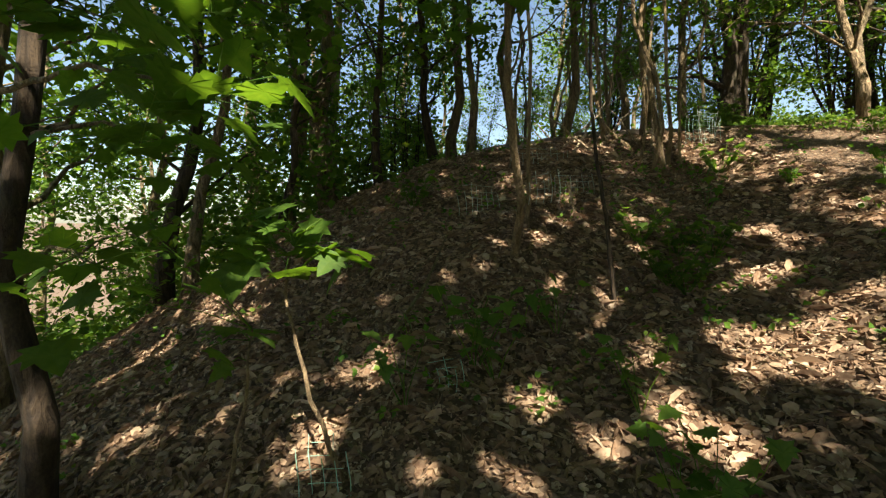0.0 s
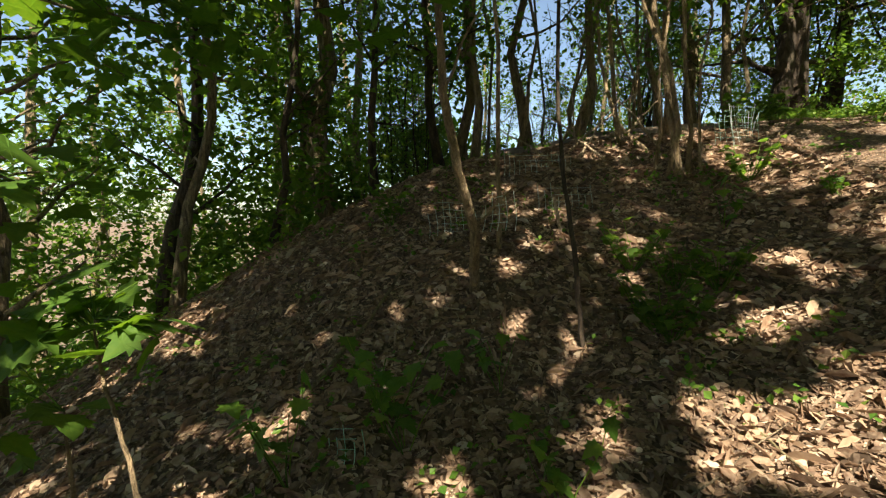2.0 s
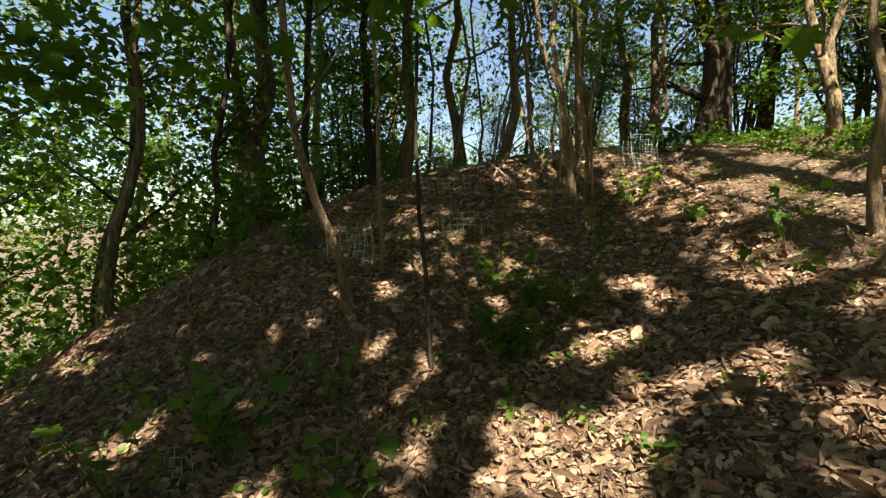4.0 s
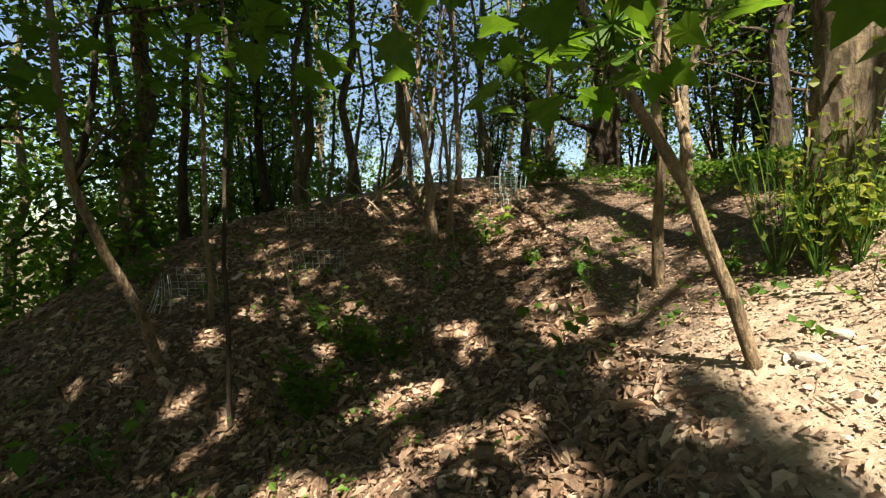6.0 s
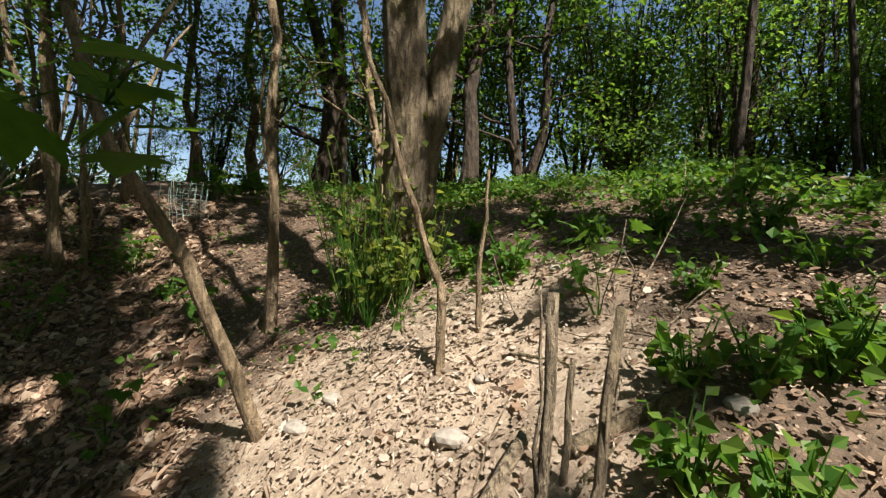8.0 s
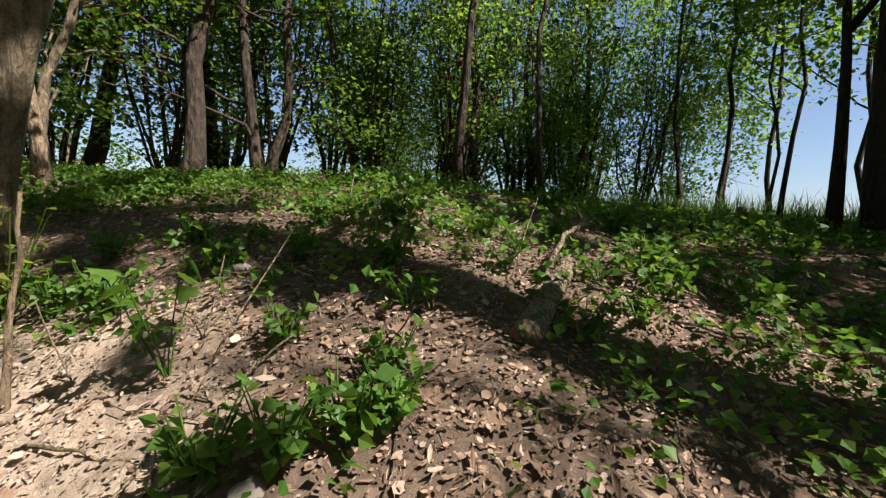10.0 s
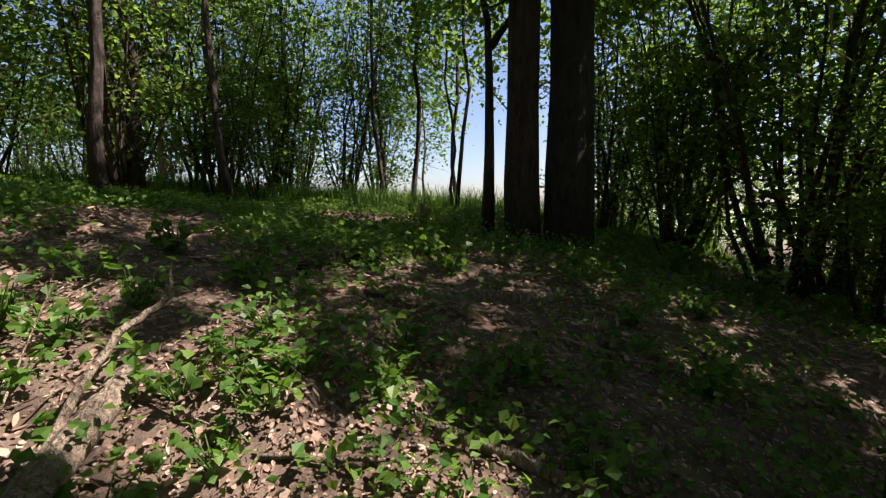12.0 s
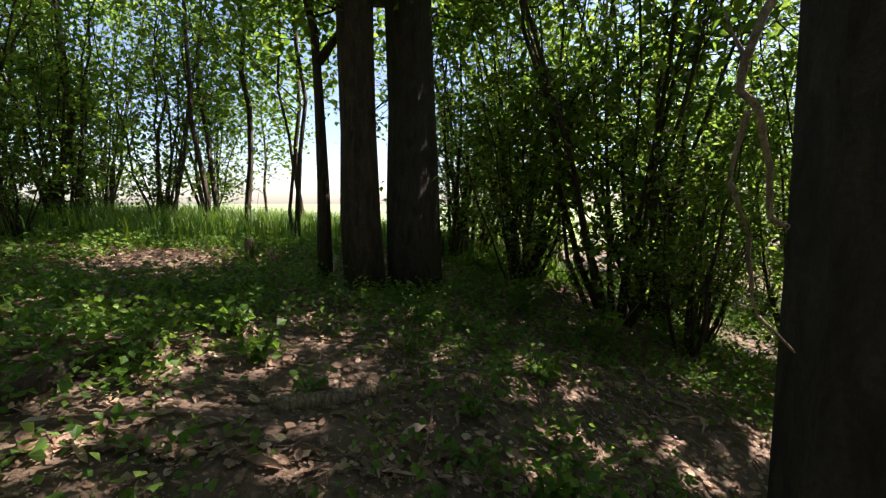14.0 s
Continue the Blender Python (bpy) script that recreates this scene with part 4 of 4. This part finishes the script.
E2 = [(5.31, 0.99), (5.4, 1.1), (5.2, 1.05), (5.29, 1.5), (5.06, 1.14), (4.35, 0.75), (4.25, 0.72), (4.55, 0.95), (4.68, 1.08), (4.5, 0.82), (4.78, 0.92), (4.9, 1.25), (5.0, 2.3), (5.4, 2.2), (5.7, 2.0), (5.9, 1.6), (6.2, 1.9), (6.5, 1.5), (6.0, 2.3), (5.5, 2.7), (4.9, 2.6), (5.2, 3.0), (4.2, 3.1), (3.3, 4.3),
      (6.8, 1.2), (7.2, 1.0), (7.4, 1.5), (8.6, 0.3), (8.3, 0.1), (8.0, 0.6), (7.0, -0.3), (7.8, -1.0), (8.3, -1.6), (9.0, -0.9), (7.3, -1.2)]
E3 = [(6.46, 0.82), (6.5, 0.55), (6.7, 0.5), (6.9, 0.75), (6.3, 0.6), (6.25, 1.2), (6.55, 1.3), (6.75, 0.25), (7.1, 0.2), (7.2, -0.7), (7.0, 1.6), (8.0, -0.2), (7.5, -0.9), (6.05, 0.75), (5.7, 1.3)]
E4 = [(1.69, 3.3), (1.75, 3.2), (2.18, 3.6), (1.95, 3.7), (3.0, 4.9), (-0.3, 4.7), (9.0, -2.4), (9.6, -2.0), (3.75, 6.3), (4.0, 6.4), (3.5, 6.4), (3.85, 6.5), (4.2, 6.3)]
for pr, sp, sd in ((P_A, E1, 1), (P_B, E2, 2), (P_C, E3, 3), (P_D, E4, 4)):
    scatter([pr], sp, sd)
# ivy and young shoots round the big tree
for k, (x, y, h) in enumerate([(4.42, 2.72, 0.95), (4.58, 2.66, 0.75), (4.3, 2.8, 1.0), (4.75, 2.72, 0.55), (4.48, 2.55, 0.5), (4.36, 2.62, 0.6)]):
    plant("ivy_shoots", x, y, 70 + k, 26, h, 0.05, "tangle of yellow-green ivy shoots at the tree's foot", False, 0.3, M_IVY)


# ivy stems that climb the big tree
for k in range(5):
    a = 3.6 + 0.5 * k
    pts = [(bx + 0.17 * math.cos(a), by + 0.17 * math.sin(a), G(bx, by) - 0.03)] + [(bx + (0.16 - 0.006 * j) * math.cos(a + 0.12 * math.sin(j + k)), by + (0.16 - 0.006 * j) * math.sin(a + 0.12 * math.sin(j + k)), G(bx, by) + 0.3 * j) for j in range(1, 5)]
    vine = stick("ivy_vine", pts, 0.009, 0.004, M_BARK_PALE, "thin ivy stem with yellow-green leaves climbing the big trunk", "ivy", "ivy on the big tree", 0.05, 1300 + k, 5, 3)
    rv = np.random.default_rng(1310 + k)
    c = np.array(pts)[rv.integers(1, 5, 34)] + rv.normal(0, 0.07, (34, 3)) + np.array([0.02 * math.cos(a), 0.02 * math.sin(a), 0]) - np.array(pts[0])
    part("foliage", mesh_from("foliage", *leaf_cards(c, 0.055, rv, 0.5, 0.85), M_IVY), vine, kind="stuff")


def drape(n, xr, yr, seed, keep):
    """Random spots on the ground with the ground's slope there."""
    r = np.random.default_rng(seed)
    x, y = r.uniform(*xr, n), r.uniform(*yr, n)
    ok = keep(x, y, r.uniform(0, 1, n))
    return x[ok], y[ok], height(x[ok], y[ok])


def patchy(x, y, s=1.3, p=0.0):
    return 0.5 + 0.25 * (np.sin(s * x * 1.7 + p + np.sin(s * y * 1.3)) + np.sin(s * y * 2.1 - p + 1.5 * np.sin(s * x * 0.9 + 1)))


# leaf litter
def litter(n, xr, yr, seed, size, keep):
    x, y, z = drape(n, xr, yr, seed, keep)
    r = np.random.default_rng(seed + 1)
    m = len(x)
    e = 0.05
    N = np.stack([-(height(x + e, y) - z) / e, -(height(x, y + e) - z) / e, np.ones(m)], -1)
    flat = np.where(x > 3.7, 0.55, 1.0)[:, None]
    N += flat * r.normal(0, 0.26, (m, 3)) * np.array([1, 1, 0.2])
    N /= np.linalg.norm(N, axis=1)[:, None]
    a = r.uniform(0, 6.283, m)
    d = np.stack([np.cos(a), np.sin(a), np.zeros(m)], -1)
    d -= (d * N).sum(1)[:, None] * N
    d /= np.linalg.norm(d, axis=1)[:, None]
    s = np.cross(N, d)
    L = (size * np.clip(r.lognormal(-0.2, 0.5, m), 0.25, 2.4))[:, None]
    w = np.where(r.uniform(0, 1, m) < 0.3, r.uniform(0.04, 0.14, m), r.uniform(0.22, 0.5, m))[:, None]
    L = np.where(w < 0.15, L * 1.9, L) * np.where((x > 3.6) & (x < 7.4), 0.46, 1.0)[:, None]
    c1, c2 = flat * r.uniform(-0.1, 0.35, m)[:, None], flat * r.uniform(-0.1, 0.35, m)[:, None]
    c = np.stack([x, y, z + r.uniform(0.004, 0.03, m)], -1)
    k1, k2 = r.uniform(0.75, 1.1, m)[:, None], r.uniform(0.75, 1.1, m)[:, None]
    v = np.stack([c - 0.5 * L * d, c + L * (-0.25 * d + w * k1 * 0.85 * s + c1 * 0.8 * N), c + L * (0.18 * d + w * k2 * s + c1 * N), c + L * (0.55 * d + 0.1 * N),
                  c + L * (0.14 * d - w * k1 * s + c2 * N), c + L * (-0.28 * d - w * k2 * 0.85 * s + c2 * 0.8 * N)], 1).reshape(-1, 3)
    f = (np.arange(m)[:, None, None] * 6 + np.array([(0, 3, 2), (0, 2, 1), (0, 4, 3), (0, 5, 4)])[None]).reshape(-1, 3)
    return v, f


def bare(x, y):
    return np.exp(-(((x - 4.35) / 0.62) ** 2 + ((y - 1.9) / 0.55) ** 2))


lv, lf = litter(330000, (-4, 7.5), (-2.6, 6.3), 81, 0.034, lambda x, y, u: (u > 2.2 * bare(x, y)) & (y + 2.6 > 2.0 * ((u * 7.31) % 1.0) ** 2) & (x + 4 > 1.5 * ((u * 13.7) % 1.0) ** 2))
tagged(new("leaf_litter", mesh_from("leaf_litter", lv, lf, M_LITTER)), "thick layer of dry brown fallen leaves on the bank", "leaf litter", kind="stuff")
lv, lf = litter(120000, (4.5, 12), (-5, 7.5), 83, 0.03, lambda x, y, u: (u < 0.85) & ((x > 7.5) | (y > 6.5) | (y < -1.3 - u)))
tagged(new("leaf_litter", mesh_from("leaf_litter", lv, lf, M_LITTER)), "scattered dry fallen leaves on level woodland ground", "leaf litter", kind="stuff")


lv, lf = litter(52000, (3.3, 6.2), (0.4, 3.2), 85, 0.034, lambda x, y, u: u < 0.75 * bare(x, y))
tagged(new("leaf_litter", mesh_from("leaf_litter", lv, lf, M_LITTER_PALE)), "thin scatter of sun-bleached leaf scraps on bare earth", "leaf litter", kind="stuff")


# undergrowth of seedlings and ground ivy
def undergrowth(n, xr, yr, seed, keep, H, size, per):
    x, y, z = drape(n, xr, yr, seed, keep)
    r = np.random.default_rng(seed + 1)
    c = np.repeat(np.stack([x, y, z], -1), per, 0)
    hh = np.repeat(H * r.uniform(0.3, 1, len(x)), per)
    c += np.stack([r.normal(0, 0.06, len(c)), r.normal(0, 0.06, len(c)), hh * r.uniform(0.15, 1, len(c)) + 0.01], -1)
    return leaf_cards(c, size, r, 0.2, 0.85)


uv, uf = undergrowth(36000, (4.6, 15), (-9, 8.5), 91, lambda x, y, u: u < np.clip(np.maximum((x - 4.9) * 0.25 + (y - 1) * 0.2, np.where((x > 8) & (y < -2), 0.6, np.where((x > 5.8) & (y < 0.6), 0.5, 0))), 0.08, 0.9) * np.clip(patchy(x, y) * 1.7 - 0.25, 0, 1), 0.2, 0.045, 9)
tagged(new("undergrowth", mesh_from("undergrowth", uv, uf, M_PLANT)), "patchy green ground plants and seedlings under the trees", "undergrowth", kind="stuff")
uv, uf = undergrowth(2600, (-3, 4.8), (2.2, 7.5), 93, lambda x, y, u: u < 0.32 * np.clip(patchy(x, y, 1.6, 2) * 1.8 - 0.5, 0, 1), 0.16, 0.05, 7)
tagged(new("undergrowth", mesh_from("undergrowth", uv, uf, M_PLANT)), "sparse green seedlings on the leafy bank", "undergrowth", kind="stuff")
uv, uf = undergrowth(9000, (-16, 3), (5, 22), 95, lambda x, y, u: (height(x, y) < 2.0) & (u < 0.75), 1.5, 0.12, 9)
tagged(new("undergrowth", mesh_from("undergrowth", uv, uf, M_LEAF)), "tall leafy undergrowth filling the wooded slope", "undergrowth", kind="stuff")


# tall grass at the field edge
def grass(n, xr, yr, seed, H, keep):
    x, y, z = drape(n, xr, yr, seed, keep)
    r = np.random.default_rng(seed + 1)
    m = len(x)
    a = r.uniform(0, 6.283, m)
    h = H * r.uniform(0.45, 1, m)
    d = np.stack([np.cos(a), np.sin(a), np.zeros(m)], -1)
    s = np.stack([-np.sin(a), np.cos(a), np.zeros(m)], -1) * 0.006
    b = np.stack([x, y, z - 0.02], -1)
    mid = b + d * (h * 0.12)[:, None] + np.stack([0 * h, 0 * h, h * 0.6], -1)
    tip = b + d * (h * 0.4)[:, None] + np.stack([0 * h, 0 * h, h], -1)
    v = np.stack([b - s, b + s, mid + s * 0.8, mid - s * 0.8, tip], 1).reshape(-1, 3)
    o = np.arange(m)[:, None] * 5
    f = [tuple(q) for q in (o + np.array([0, 1, 2, 3])).tolist()] + [tuple(q) for q in (o + np.array([3, 2, 4])).tolist()]
    return v, f


gv, gf = grass(30000, (11.2, 18.5), (-4, 8), 97, 0.6, lambda x, y, u: u < np.clip((x - 11.2) * 0.5, 0, 1))
tagged(new("tall_grass", mesh_from("tall_grass", gv, gf, M_PLANT)), "strip of tall green grass at the field edge", "grass", kind="stuff")
for k in range(14):
    a = rngs.uniform(0, 6.283)
    x, y = rngs.uniform(3.9, 5.6), rngs.uniform(0.8, 2.2)
    s = rngs.uniform(0.02, 0.05)
    bm = bmesh.new()
    bmesh.ops.create_icosphere(bm, subdivisions=2, radius=1)
    for v in bm.verts:
        v.co *= 1 + 0.25 * noise.noise(v.co * 1.3 + Vector((k * 3.1, 0, 0)))
        v.co = Vector((v.co.x * s * 1.3, v.co.y * s, v.co.z * s * 0.6))
    me = bpy.data.meshes.new("stone")
    bm.to_mesh(me)
    bm.free()
    me.materials.append(M_STONE)
    ob = tagged(new("stone", me), "small pale rounded stone lying in bare earth", "stone", "stones on the bank")
    ob.matrix_world = pose(x, y, G(x, y) + s * 0.2, 0, 0, math.degrees(a))


# whole dead maple leaves that lie on top of the litter, pieces of the ground
kinds = []
rl = np.random.default_rng(120)
for k in range(6):
    v, f = maple_leaves([np.zeros(3)], 0.075, rl, 0.0, 0.25)
    kinds.append(mesh_from("fallen_leaf", v, f, M_LITTER))
for k in range(290):
    x, y = (rl.uniform(-1.6, 3.6), rl.uniform(1.3, 3.6)) if k < 170 else (rl.uniform(3.8, 7.4), rl.uniform(-0.8, 1.9))
    e = 0.06
    gx_, gy_ = (G(x + e, y) - G(x - e, y)) / (2 * e), (G(x, y + e) - G(x, y - e)) / (2 * e)
    q = Vector((0, 0, 1)).rotation_difference(Vector((-gx_ + rl.normal(0, 0.15), -gy_ + rl.normal(0, 0.15), 1)).normalized())
    ob = new("fallen_leaf", kinds[k % 6])
    ob.parent = ground
    ob.matrix_basis = Matrix.Translation((x, y, G(x, y) + 0.026)) @ q.to_matrix().to_4x4() @ Matrix.Rotation(rl.uniform(0, 6.28), 4, "Z") @ Matrix.Scale(rl.uniform(0.6, 1.25), 4)
